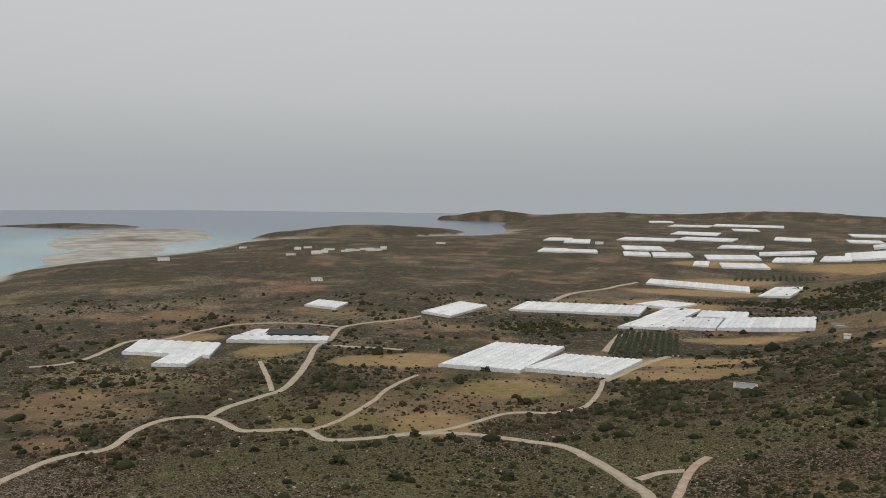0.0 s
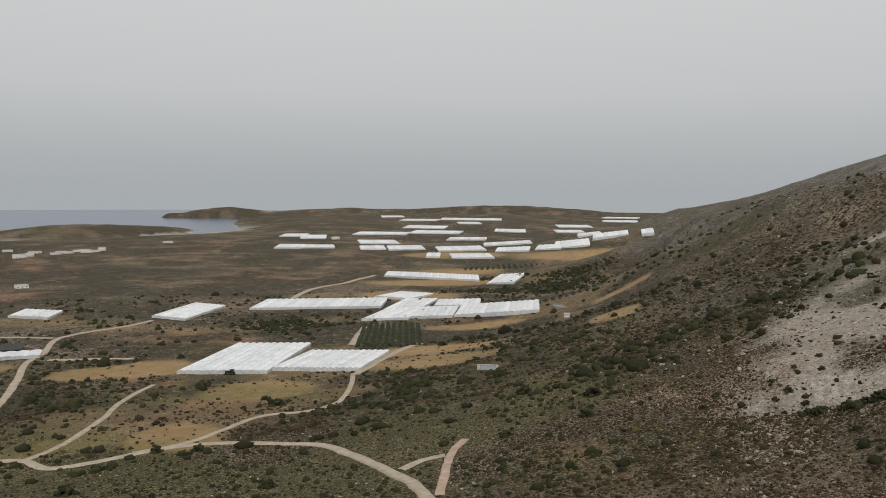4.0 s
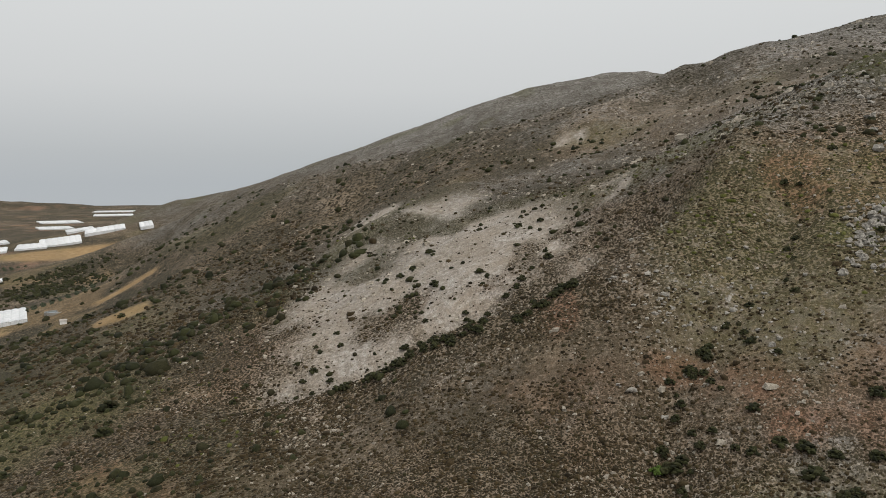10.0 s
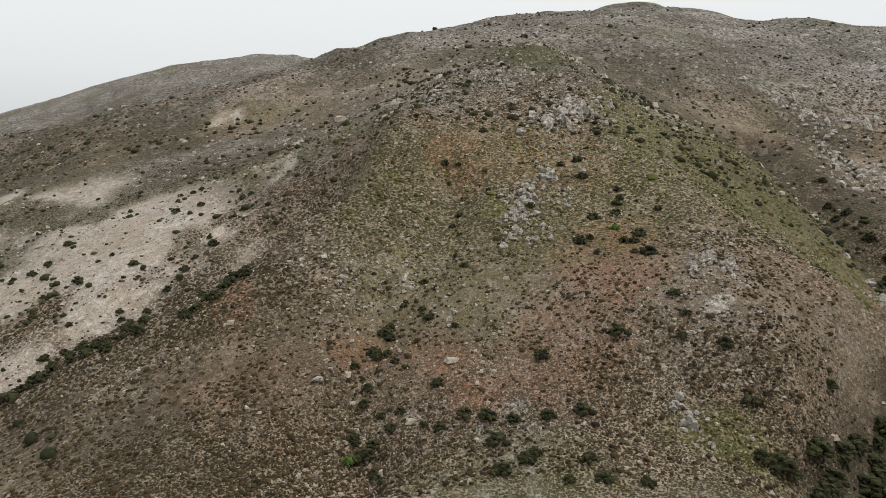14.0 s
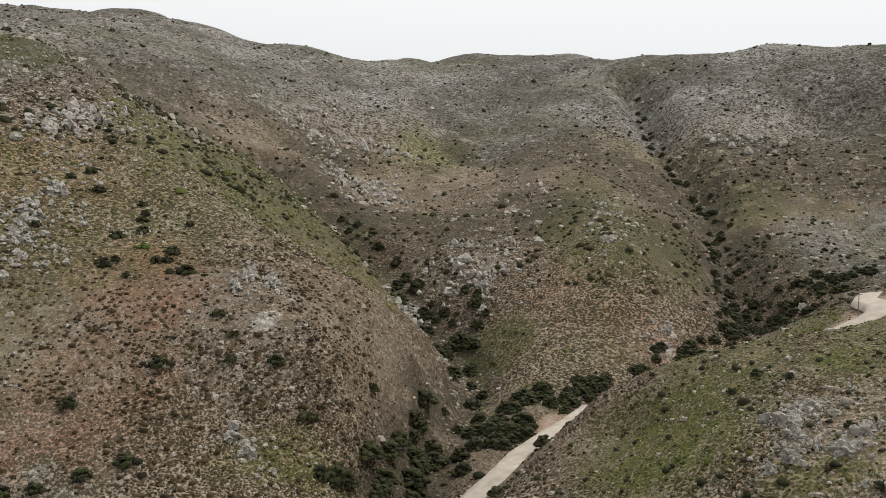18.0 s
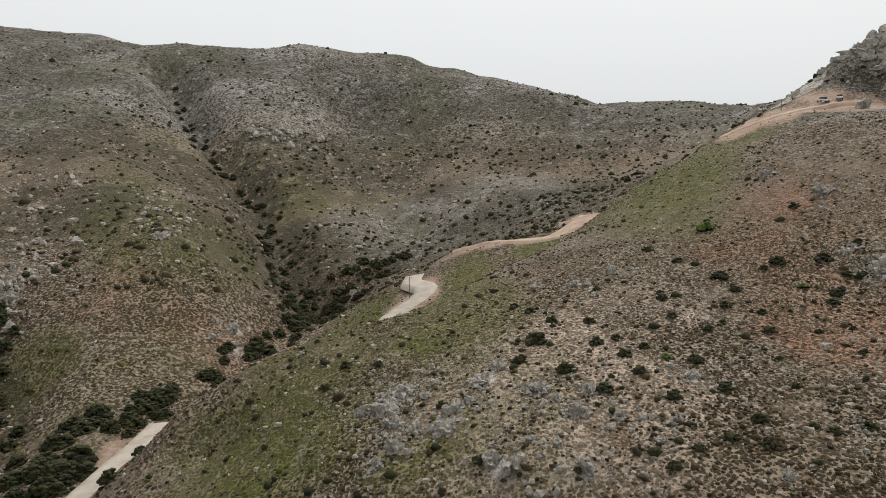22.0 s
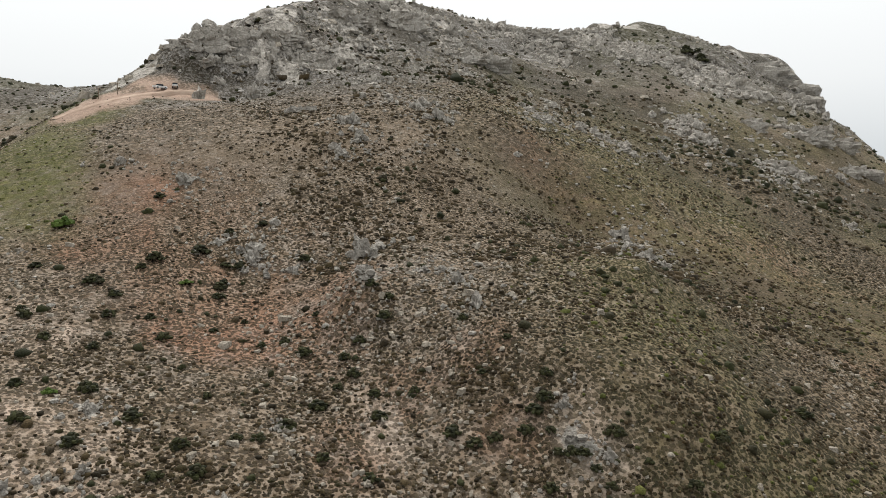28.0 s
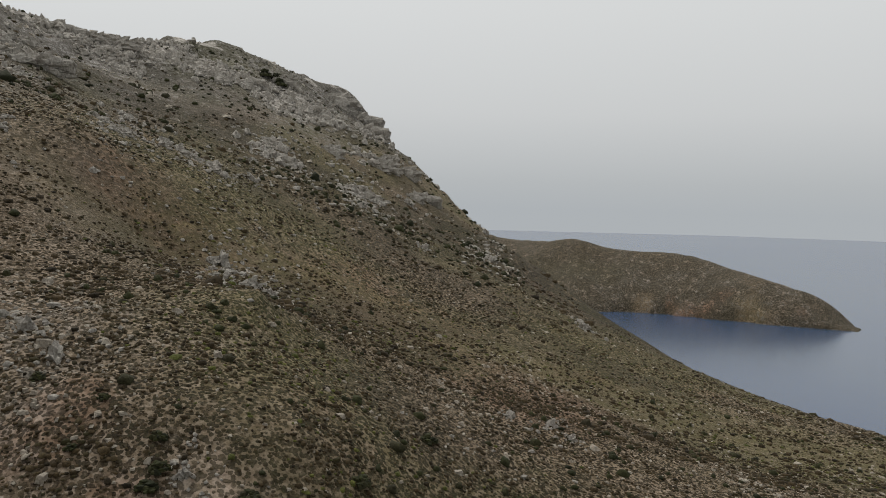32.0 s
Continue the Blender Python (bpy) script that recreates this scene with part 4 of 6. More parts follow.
az = np.radians(np.r_[np.arange(-16, 285, AZ_STEP), np.arange(285, 344, 1.5)])
rad = np.r_[0.02, 12 * 1.07 ** np.arange(27), 74 * R_STEP ** np.arange(int(math.log(5300 / 74) / math.log(R_STEP)) + 1)]
GX, GY = CX + np.sin(az)[:, None] * rad[None], CY + np.cos(az)[:, None] * rad[None]
GZ = height(GX, GY)
hub = int(np.searchsorted(rad, 45))   # the ground right below the flight is plain
GZ[:, :hub] = GZ[:, hub].mean() + (GZ[:, hub:hub + 1] - GZ[:, hub].mean()) * (rad[None, :hub] / rad[hub])
ground = new("ground", grid_mesh("ground", GX, GY, GZ, wrap=True))
for key, value in cover(GX.ravel(), GY.ravel(), GZ.ravel()).items():
    ground.data.attributes.new(key, "FLOAT", "POINT").data.foreach_set("value", value.astype(np.float32))
ground.data.materials.append(GROUND)
tagged(ground, "dry rocky hillside and coastal plain with scrub and bare earth", "ground", kind="structure")

AZ_DEG = np.degrees(az)


def ground_z(x, y):
    """The height of the ground sheet itself at places in the plan."""
    x, y = np.asarray(x, float), np.asarray(y, float)
    dx, dy = x - CX, y - CY
    a = (np.degrees(np.arctan2(dx, dy)) + 16) % 360 - 16
    i = np.clip(np.searchsorted(AZ_DEG, a) - 1, 0, len(AZ_DEG) - 1)
    i2 = (i + 1) % len(AZ_DEG)
    step = np.where(i2 > i, AZ_DEG[i2] - AZ_DEG[i], 360 + AZ_DEG[0] - AZ_DEG[-1])
    u = (a - AZ_DEG[i]) / step
    r = np.hypot(dx, dy)
    j = np.clip(np.searchsorted(rad, r) - 1, 0, len(rad) - 2)
    v = (r - rad[j]) / (rad[j + 1] - rad[j])
    return (GZ[i, j] * (1 - u) + GZ[i2, j] * u) * (1 - v) + (GZ[i, j + 1] * (1 - u) + GZ[i2, j + 1] * u) * v


sea_r = np.r_[1.0, 300 * 1.045 ** np.arange(66)]
sea_a = np.radians(np.arange(0, 360, 1.5))
sx, sy = np.sin(sea_a)[:, None] * sea_r[None], np.cos(sea_a)[:, None] * sea_r[None]
sea = new("sea", grid_mesh("sea", sx, sy, np.zeros(sx.shape), wrap=True))
shoal = smooth(1500, 200, np.hypot((sx + 260) * 1.5, sy - 1900)) * np.clip(0.9 + 0.5 * fractal(sx, sy, 300, 3, 41), 0, 1)
sea.data.attributes.new("shallow", "FLOAT", "POINT").data.foreach_set("value", shoal.ravel().astype(np.float32))
sea.data.materials.append(SEA)
tagged(sea, "calm grey blue sea with turquoise shallows, fading into haze", "sea", kind="structure")



# ---- helpers for things ----
def mesh_of(bm, name, smooth_faces=False):
    me = bpy.data.meshes.new(name)
    bm.to_mesh(me)
    bm.free()
    if smooth_faces:
        me.polygons.foreach_set("use_smooth", np.ones(len(me.polygons), bool))
    return me


def part(name, data, material, parent, label="", at=None):
    """Links a bmesh or a mesh as one part of a thing."""
    me = mesh_of(data, name) if isinstance(data, bmesh.types.BMesh) else data
    if material and not me.materials:
        me.materials.append(material)
    ob = new(name, me)
    ob.parent = parent
    if at is not None:
        ob.matrix_basis = at
    return tagged(ob, label) if label else ob


def thing(name, at, label, category, group="", kind=""):
    ob = new(name)
    ob.matrix_basis = at
    return tagged(ob, label, category, group, kind)


def box(bm, x0, x1, y0, y1, z0, z1):
    v = [bm.verts.new((x, y, z)) for z in (z0, z1) for x, y in ((x0, y0), (x1, y0), (x1, y1), (x0, y1))]
    for f in ((3, 2, 1, 0), (4, 5, 6, 7), (0, 1, 5, 4), (1, 2, 6, 5), (2, 3, 7, 6), (3, 0, 4, 7)):
        bm.faces.new([v[i] for i in f])
    return bm


def box_mesh(*sizes):
    return box(bmesh.new(), *sizes)


def tube(bm, a, b, r0, r1, sides=6):
    """A tapered stem from a to b."""
    a, b = Vector(a), Vector(b)
    q = (b - a).to_track_quat("Z", "Y")
    rings = []
    for p, r in ((a, r0), (b, r1)):
        rings.append([bm.verts.new(p + q @ Vector((r * math.cos(6.2832 * k / sides), r * math.sin(6.2832 * k / sides), 0))) for k in range(sides)])
    for k in range(sides):
        bm.faces.new((rings[0][k], rings[0][(k + 1) % sides], rings[1][(k + 1) % sides], rings[1][k]))
    bm.faces.new(rings[1])
    return bm


def dome_template(ring=6, full=True):
    """A low rounded lump: a foot ring, a wider ring, for larger ones a shoulder, and the top."""
    a = np.arange(ring) * 2 * np.pi / ring
    levels = ((0.8, -0.25, 0.0), (1.0, 0.25, 0.5), (0.62, 0.7, 0.2)) if full else ((0.9, -0.2, 0.0), (0.8, 0.4, 0.5))
    v = np.vstack([np.c_[r * np.cos(a + o), r * np.sin(a + o), 0 * a + z] for r, z, o in levels] + [[[0, 0, levels[-1][1] + 0.16]]])
    f = []
    for k in range(ring):
        m = (k + 1) % ring
        for j in range(len(levels) - 1):
            f += [(j * ring + k, j * ring + m, (j + 1) * ring + k), (j * ring + m, (j + 1) * ring + m, (j + 1) * ring + k)]
        f.append(((len(levels) - 1) * ring + k, (len(levels) - 1) * ring + m, len(levels) * ring))
    return v, np.array(f)


def chunk_template():
    """A rough block of stone."""
    v = np.array([(x, y, z) for z in (-0.4, 0.55) for x, y in ((-1, -0.8), (0.9, -1), (1, 0.85), (-0.85, 1))], float)
    v[4:, :2] *= 0.72
    f = [(0, 1, 5), (0, 5, 4), (1, 2, 6), (1, 6, 5), (2, 3, 7), (2, 7, 6), (3, 0, 4), (3, 4, 7), (4, 5, 6), (4, 6, 7)]
    return v, np.array(f)


def scatter_mesh(name, template, places, sizes, heights, jitter, rng, round_faces=False):
    """Many lumps in one mesh."""
    v, f = template
    n, k = len(places), len(v)
    turn = rng.uniform(0, 2 * np.pi, n)
    c, s = np.cos(turn)[:, None], np.sin(turn)[:, None]
    stretch = rng.uniform(0.75, 1.3, (n, 1))
    wob = 1 + jitter * rng.uniform(-1, 1, (n, k))
    x, y, z = v[None, :, 0] * wob * sizes[:, None] * stretch, v[None, :, 1] * wob * sizes[:, None] / stretch, v[None, :, 2] * (1 + jitter * rng.uniform(-1, 1, (n, k))) * heights[:, None]
    co = np.stack([places[:, 0:1] + c * x - s * y, places[:, 1:2] + s * x + c * y, places[:, 2:3] + z], -1).reshape(-1, 3)
    faces = (f[None] + (np.arange(n) * k)[:, None, None]).reshape(-1, 3)
    me = bpy.data.meshes.new(name)
    me.vertices.add(len(co))
    me.vertices.foreach_set("co", co.astype(np.float32).ravel())
    me.loops.add(faces.size)
    me.loops.foreach_set("vertex_index", faces.astype(np.int32).ravel())
    me.polygons.add(len(faces))
    me.polygons.foreach_set("loop_start", np.arange(0, faces.size, 3, dtype=np.int32))
    me.polygons.foreach_set("use_smooth", np.full(len(faces), round_faces))
    me.update(calc_edges=True)
    return me


def ground_at(x, y):
    return float(ground_z(np.array([x]), np.array([y]))[0])


# ---- tracks and roads ----
def road_strip(name, line, width, material, label, lift=0.22):
    pts = [Vector((x, y)) for x, y in line]
    fine = []
    for i in range(len(pts) - 1):
        p0, p1, p2, p3 = pts[max(0, i - 1)], pts[i], pts[i + 1], pts[min(len(pts) - 1, i + 2)]
        n = max(2, int((p2 - p1).length / 3.0))
        for k in range(n):
            t = k / n
            fine.append(0.5 * (2 * p1 + (p2 - p0) * t + (2 * p0 - 5 * p1 + 4 * p2 - p3) * t * t + (3 * p1 - p0 - 3 * p2 + p3) * t ** 3))
    fine.append(pts[-1])
    across = (-0.62, -0.5, -0.28, 0.0, 0.28, 0.5, 0.62)
    drop = (-1.6, 0.0, -0.06, 0.04, -0.06, 0.0, -1.6)
    X, Y = np.zeros((len(fine), 7)), np.zeros((len(fine), 7))
    for i, p in enumerate(fine):
        d = (fine[min(i + 1, len(fine) - 1)] - fine[max(i - 1, 0)]).normalized()
        w = width * (1 + 0.16 * noise.noise((p.x / 9, p.y / 9, 3)))
        shift = 0.35 * noise.noise((p.x / 6, p.y / 6, 7))
        for k, a in enumerate(across):
            X[i, k], Y[i, k] = p.x + d.y * (a * w + shift), p.y - d.x * (a * w + shift)
    Z = ground_z(X, Y)
    mid = Z[:, 1:6].max(1)
    Z = 0.35 * Z + 0.65 * mid[:, None] + lift + np.array(drop)[None]
    ob = new(name, grid_mesh(name, X, Y, Z))
    ob.data.materials.append(material)
    return tagged(ob, label, "road", kind="structure")


for track, (line, width) in TRACKS.items():
    paved = track in ("valley_road", "bend_road")
    earth = track in ("terrace_road", "upper_road", "earth_track")
    road_strip(track, line, width, GRAVEL if paved else EARTH if earth else DIRT,
               "pale gravel road along the valley" if paved else "reddish earth road cut into the hillside" if earth else "winding beige dirt track across the plain")


# ---- greenhouses ----
def arch_mesh(width, u, v, eave, rise, lift_u, lift_v, segments=6):
    """One bay of a film roof: an arch across u, drawn out along v; lift: how much the ground climbs on the way."""
    bm = bmesh.new()
    rows = []
    for end in (0.0, 0.5, 1.0):
        row = []
        for k in range(segments + 1):
            a = k / segments
            p = u * (width * a) + v * end
            row.append(bm.verts.new((p.x, p.y, eave + rise * math.sin(math.pi * a) ** 0.8 + lift_u * a + lift_v * end)))
        rows.append(row)
    for r0, r1 in zip(rows, rows[1:]):
        for k in range(segments):
            bm.faces.new((r0[k], r0[k + 1], r1[k + 1], r1[k]))
    for r in (rows[0], rows[-1]):
        bm.faces.new(r)
    return bm


def wall_mesh(a, b, za, zb, deep, thick=0.12):
    """A wall from a to b whose top goes from za to zb."""
    bm = bmesh.new()
    d = (b - a).normalized()
    n = Vector((-d.y, d.x)) * thick / 2
    v = [bm.verts.new((p.x, p.y, z - drop)) for drop in (deep, 0.0) for p, z in ((a - n, za), (b - n, zb), (b + n, zb), (a + n, za))]
    for f in ((3, 2, 1, 0), (4, 5, 6, 7), (0, 1, 5, 4), (1, 2, 6, 5), (2, 3, 7, 6), (3, 0, 4, 7)):
        bm.faces.new([v[i] for i in f])
    return bm


def greenhouse(x, y, length, heading, depth, heading_d, bays, label, eave=1.9, rise=0.65, posts=True):
    u = Vector((math.sin(radians(heading)), math.cos(radians(heading))))
    v = Vector((math.sin(radians(heading_d)), math.cos(radians(heading_d)))) * depth
    corners = [Vector((0, 0)), u * length, u * length + v, v]
    g = [ground_at(x + c.x, y + c.y) for c in corners]
    climb_u, climb_v = 0.5 * (g[1] - g[0] + g[2] - g[3]), 0.5 * (g[3] - g[0] + g[2] - g[1])
    climb_u, climb_v = max(-0.14, min(0.14, climb_u / length)) * length, max(-0.14, min(0.14, climb_v / depth)) * depth
    z = max(sum(g) / 4 - 0.5 * (climb_u + climb_v), max(gg - f * climb_u - h * climb_v for gg, f, h in zip(g, (0, 1, 1, 0), (0, 0, 1, 1))) - 1.2) + 0.1
    house = thing("greenhouse", pose(x, y, z), label, "greenhouse", "plastic greenhouses on the plain")
    w = length / bays
    bay = mesh_of(arch_mesh(w, u, v, eave, rise, climb_u / bays, climb_v), "roof_bay")
    bay.materials.append(FILM)
    for k in range(bays):
        p = u * (w * k)
        part("roof_bay", bay, None, house, at=pose(p.x, p.y, climb_u * k / bays + 0.05 * (k % 2)))
    tops = [eave - 0.02 + f * climb_u + h * climb_v for f, h in ((0, 0), (1, 0), (1, 1), (0, 1))]
    for k in range(4):
        part("wall", wall_mesh(corners[k], corners[(k + 1) % 4], tops[k], tops[(k + 1) % 4], eave + 3.0), FILM, house)
    if posts:
        post = mesh_of(box_mesh(-0.08, 0.08, -0.08, 0.08, -1.5, eave + 0.1), "post")
        post.materials.append(STEEL)
        for k in range(bays + 1):
            p = u * (w * k) - v.normalized() * 0.2
            part("post", post, None, house, at=pose(p.x, p.y, climb_u * k / bays))
    return house


BIG = "large white plastic film greenhouse with arched bays in a row"
for g in [(153, 476, 55, 126, 103, 43, 11), (203, 451, 57, 135, 66, 50, 14), (-50, 583, 66, 116, 45, 12, 9), (-28, 536, 24, 112, 34, 19, 4), (23, 610, 78, 109, 20, 16, 10), (32, 630, 24, 107, 29, 32, 3), (109, 799, 41, 138, 40, 29, 7),
          (216, 730, 40, 152, 82, 47, 7), (308, 723, 131, 116, 61, 41, 22)]:
    greenhouse(*g, BIG)
for g in [(601, 925, 160, 162, 56, 39, 27), (641, 748, 36, 146, 75, 56, 6), (459, 729, 41, 146, 49, 70, 7), (421, 652, 36, 131, 72, 52, 6), (367, 608, 43, 122, 70, 52, 7), (410, 591, 40, 138, 66, 44, 7), (440, 563, 83, 154, 70, 45, 14), (470, 634, 47, 139, 48, 43, 8)]:
    greenhouse(*g, "white plastic film greenhouse beside dry fields")
FAR_HOUSES = [(1930, 2862, 102, 130), (1789, 2485, 147, 130), (2033, 2446, 258, 150), (1812, 2180, 84, 110), (2805, 2304, 161, 130), (1481, 2027, 139, 130), (1148, 1780, 148, 130), (1334, 1778, 148, 130), (1612, 1752, 97, 120), (1999, 1832, 120, 120), (1769, 1642, 89, 90), (1230, 1093, 49, 55), (1204, 1017, 70, 40), (1218, 936, 23, 40), (903, 1701, 64, 130)]
FAR_HOUSES_EAST = [(765, 1422, 71, 61), (940, 1453, 89, 98), (845, 1333, 52, 66), (894, 1283, 75, 80), (966, 1193, 96, 70), (1165, 1424, 95, 120), (1094, 1199, 102, 60), (1021, 1108, 67, 50), (1078, 1067, 50, 46), (1117, 1039, 68, 64), (845, 1132, 26, 60), (891, 1070, 77, 64), (898, 1802, 67, 130), (707, 1446, 53, 76), (2468, 2022, 142, 120)]
for x, y, length, depth in FAR_HOUSES + FAR_HOUSES_EAST:
    a = math.degrees(math.atan2(x, y)) + (7 * x + 13 * y) % 17 - 8
    ux, uy = math.sin(radians(a + 90)), math.cos(radians(a + 90))
    greenhouse(x - ux * length / 2, y - uy * length / 2, length, a + 90, depth * 1.2, a, max(3, int(length / 9)), "distant white plastic film greenhouse on the plain", 2.2, 0.7, posts=False)
net = thing("shade_house", pose(75, 632, ground_at(75, 632), 0, 0, -16), "dark netted shade house beside a greenhouse", "shade house")
part("net_roof", box_mesh(-20, 20, -12, 12, 2.4, 2.6), NET, net)
for sx_, sy_ in ((-20, -12), (20, -12), (20, 12), (-20, 12), (0, -12), (0, 12)):
    part("post", box_mesh(sx_ - 0.1, sx_ + 0.1, sy_ - 0.1, sy_ + 0.1, -1.0, 2.4), STEEL, net)


# ---- shrubs and trees ----
def clump_mesh(name, lumps, spread, tall, material, seed, size=(0.28, 0.5)):
    rng = np.random.default_rng(seed)
    a, r = rng.uniform(0, 6.283, lumps), spread * np.sqrt(rng.uniform(0, 1, lumps))
    h = tall * (1 - (r / spread) ** 2) * rng.uniform(0.35, 1.0, lumps)
    s = rng.uniform(*size, lumps)
    me = scatter_mesh(name, dome_template(5, False), np.c_[r * np.cos(a), r * np.sin(a), h], s, s * rng.uniform(0.7, 1.1, lumps), 0.35, rng)
    me.materials.append(material)
    return me


def stem_mesh(name, height, limbs, seed):
    rng = random.Random(seed)
    bm = bmesh.new()
    tube(bm, (0, 0, -0.5), (0.05, 0.03, height * 0.55), 0.09 * height / 2, 0.06 * height / 2)
    for k in range(limbs):
        a = 6.283 * k / limbs + rng.uniform(-0.4, 0.4)
        r = height * rng.uniform(0.3, 0.45)
        tube(bm, (0.05, 0.03, height * rng.uniform(0.3, 0.5)), (r * math.cos(a), r * math.sin(a), height * rng.uniform(0.7, 0.95)), 0.045 * height / 2, 0.015 * height / 2, 5)
    me = mesh_of(bm, name)
    me.materials.append(BARK)
    return me


def plant(name, crown, stem, label, category, group=""):
    ob = thing(name, pose(0, 0, 0), label, category, group)
    part("crown", crown, None, ob)
    part("trunk" if category == "tree" else "stem", stem, None, ob)
    return ob


SHRUBS = [plant("shrub", clump_mesh("shrub_crown", 30, 1.0, 0.75, SHRUB, 10 + k), stem_mesh("shrub_stem", 0.7, 4, k), "dark green rounded shrub on the rocky slope", "shrub", "shrubs on the slopes") for k in range(4)]
FRESH = plant("shrub", clump_mesh("shrub_crown", 26, 1.0, 0.7, BRIGHT, 31), stem_mesh("shrub_stem", 0.7, 4, 9), "bright green low shrub among dry scrub", "shrub", "shrubs on the slopes")
TREES = [plant("tree", clump_mesh("tree_crown", 60, 1.0, 0.9, SHRUB, 50 + k, (0.2, 0.36)), stem_mesh("tree_trunk", 1.0, 5, 20 + k), "dark green bushy tree in the stream gully", "tree", "trees along the stream") for k in range(3)]
OLIVES = [plant("olive_tree", clump_mesh("olive_crown", 22, 1.0, 0.8, OLIVE, 70 + k, (0.28, 0.45)), stem_mesh("olive_trunk", 1.0, 4, 40 + k), "grey green olive tree in a planted row", "tree", "olive trees in rows") for k in range(3)]
rng = np.random.default_rng(5)


def plant_at(kind, x, y, size, tall=1.0):
    ob = copy_thing(kind, pose(x, y, ground_at(x, y) - 0.1 * size, 0, 0, float(rng.uniform(0, 360))))
    ob.scale = (size, size * float(rng.uniform(0.75, 1.2)), size * tall * 1.35)
    return ob


NEAR_SHRUBS = [(32, -102), (27, -98), (23, -106), (18, -104), (18, -98), (11, -98), (7, -91), (4, -90), (3, -86), (-2, -92), (-1, -82), (-4, -83), (-8, -83), (-10, -85), (-9, -88), (6, -99), (18, -82), (18, -73), (16, -72), (12, -73), (11, -66), (7, -75), (8, -61), (-4, -70), (-10, -64), (-3, -61), (-4, -58), (-6, -57), (-9, -55), (-11, -56), (-13, -56), (-15, -58), (-15, -65)]
NEAR_SHRUBS_WEST = [(-11, -53), (-10, -51), (-11, -50), (-12, -49), (-12, -47), (-12, -45), (-16, -48), (-17, -44), (-20, -40), (-27, -42), (-46, -42), (-7, -49), (-15, -74), (5, -140), (-2, -124), (-10, -111), (4, -112), (33, -111), (37, -91), (38, -83), (27, -81), (24, -74), (24, -69), (28, -70), (34, -78), (3, -77), (0, -78), (0, -73), (2, -69)]
SHELF_SHRUBS = [(53, -93), (55, -87), (48, -83), (44, -92), (41, -94), (40, -88), (45, -100), (58, -109), (55, -105), (51, -100), (84, -94), (78, -92), (33, -109), (21, -111), (32, -68), (35, -65), (46, -64), (43, -78), (65, -79), (72, -77), (86, -89), (58, -68), (34, -131), (44, -114), (15, -118), (0, -115), (5, -111), (30, -88)]
SPUR_SHRUBS = [(226, -53), (203, -46), (206, -51), (195, -49), (177, -47), (167, -44), (174, -33), (269, -24), (257, -9), (193, 15), (196, 15), (169, 21), (168, 23), (175, 7), (165, 8), (152, -6), (151, -1), (145, -12), (144, -18), (141, -25), (166, 3), (164, -1), (160, -20), (208, -36), (220, -44), (241, -48), (331, -46), (313, -28), (230, -29), (193, 6), (158, -2), (162, -51), (152, -51), (190, 19), (195, 16), (168, 24)]
GULLY_TREES = [(146, -50), (152, -73), (141, -53), (143, -58), (139, -62), (151, -75), (158, -87), (145, -70), (153, -87), (146, -86), (154, -77), (158, -88), (150, -76), (144, -62), (152, -91), (156, -105), (151, -108), (148, -113), (144, -104), (144, -98), (142, -55), (168, -273), (156, -267), (147, -261), (139, -253), (141, -240), (140, -219), (144, -276), (140, -282), (152, -137), (148, -141), (146, -150), (152, -127)]
GULLY_TREES_MID = [(253, -172), (243, -167), (220, -159), (212, -165), (208, -161), (204, -153), (147, -99), (148, -107), (155, -78), (149, -69), (145, -60), (155, -84), (160, -266), (151, -263), (146, -267), (142, -214), (142, -274), (138, -281), (315, -186), (301, -184), (279, -177), (263, -175), (160, -274), (201, -158), (212, -156), (149, -137), (152, -126)]
GULLY_TREES_WEST = [(246, -168), (234, -162), (220, -157), (206, -154), (209, -163), (206, -158), (217, -168), (205, -150), (280, -177), (305, -184), (265, -173), (338, -199), (152, -260), (146, -248), (150, -240), (160, -262), (196, -315), (208, -353), (232, -382), (143, -230), (146, -222), (134, -262)]
QUARRY_EDGE = [(210, 116), (210, 112), (210, 107), (211, 102), (211, 98), (210, 95), (211, 92), (210, 89), (210, 86), (210, 83), (212, 80), (214, 78), (216, 76), (213, 65), (215, 62), (216, 59), (220, 57), (221, 54), (222, 52), (223, 49)]
QUARRY_SHRUBS = [(260, 76), (263, 73), (267, 72), (236, 140), (240, 138), (236, 130), (244, 146), (253, 143), (252, 133), (255, 103), (275, 105), (274, 116), (277, 89), (281, 66), (297, 136), (293, 125), (297, 121), (291, 99), (333, 83), (333, 78), (316, 82), (315, 73), (322, 123), (310, 118), (253, 88), (396, 203), (327, 181), (306, 170), (293, 131), (329, 150), (277, 106), (256, 89), (264, 73), (271, 69), (276, 64), (327, 83), (335, 75), (307, 54), (260, 138), (222, 158), (210, 196), (245, 107), (246, 102), (254, 81)]
SLOPE_SHRUBS = [(251, -50), (249, -44), (232, -56), (228, -55), (221, -51), (202, -48), (197, -46), (209, -39), (218, -62), (256, -13), (226, -25), (153, -8), (162, -6), (167, 11), (161, -13), (175, -16), (188, 1), (197, 7), (149, -17), (158, -1), (171, -47), (201, -38)]
MID_TREES = [(193, 15), (191, 17), (189, 19), (186, 20), (183, 21), (180, 22), (177, 23), (173, 23), (170, 23), (167, 22), (165, 22), (163, 21)]
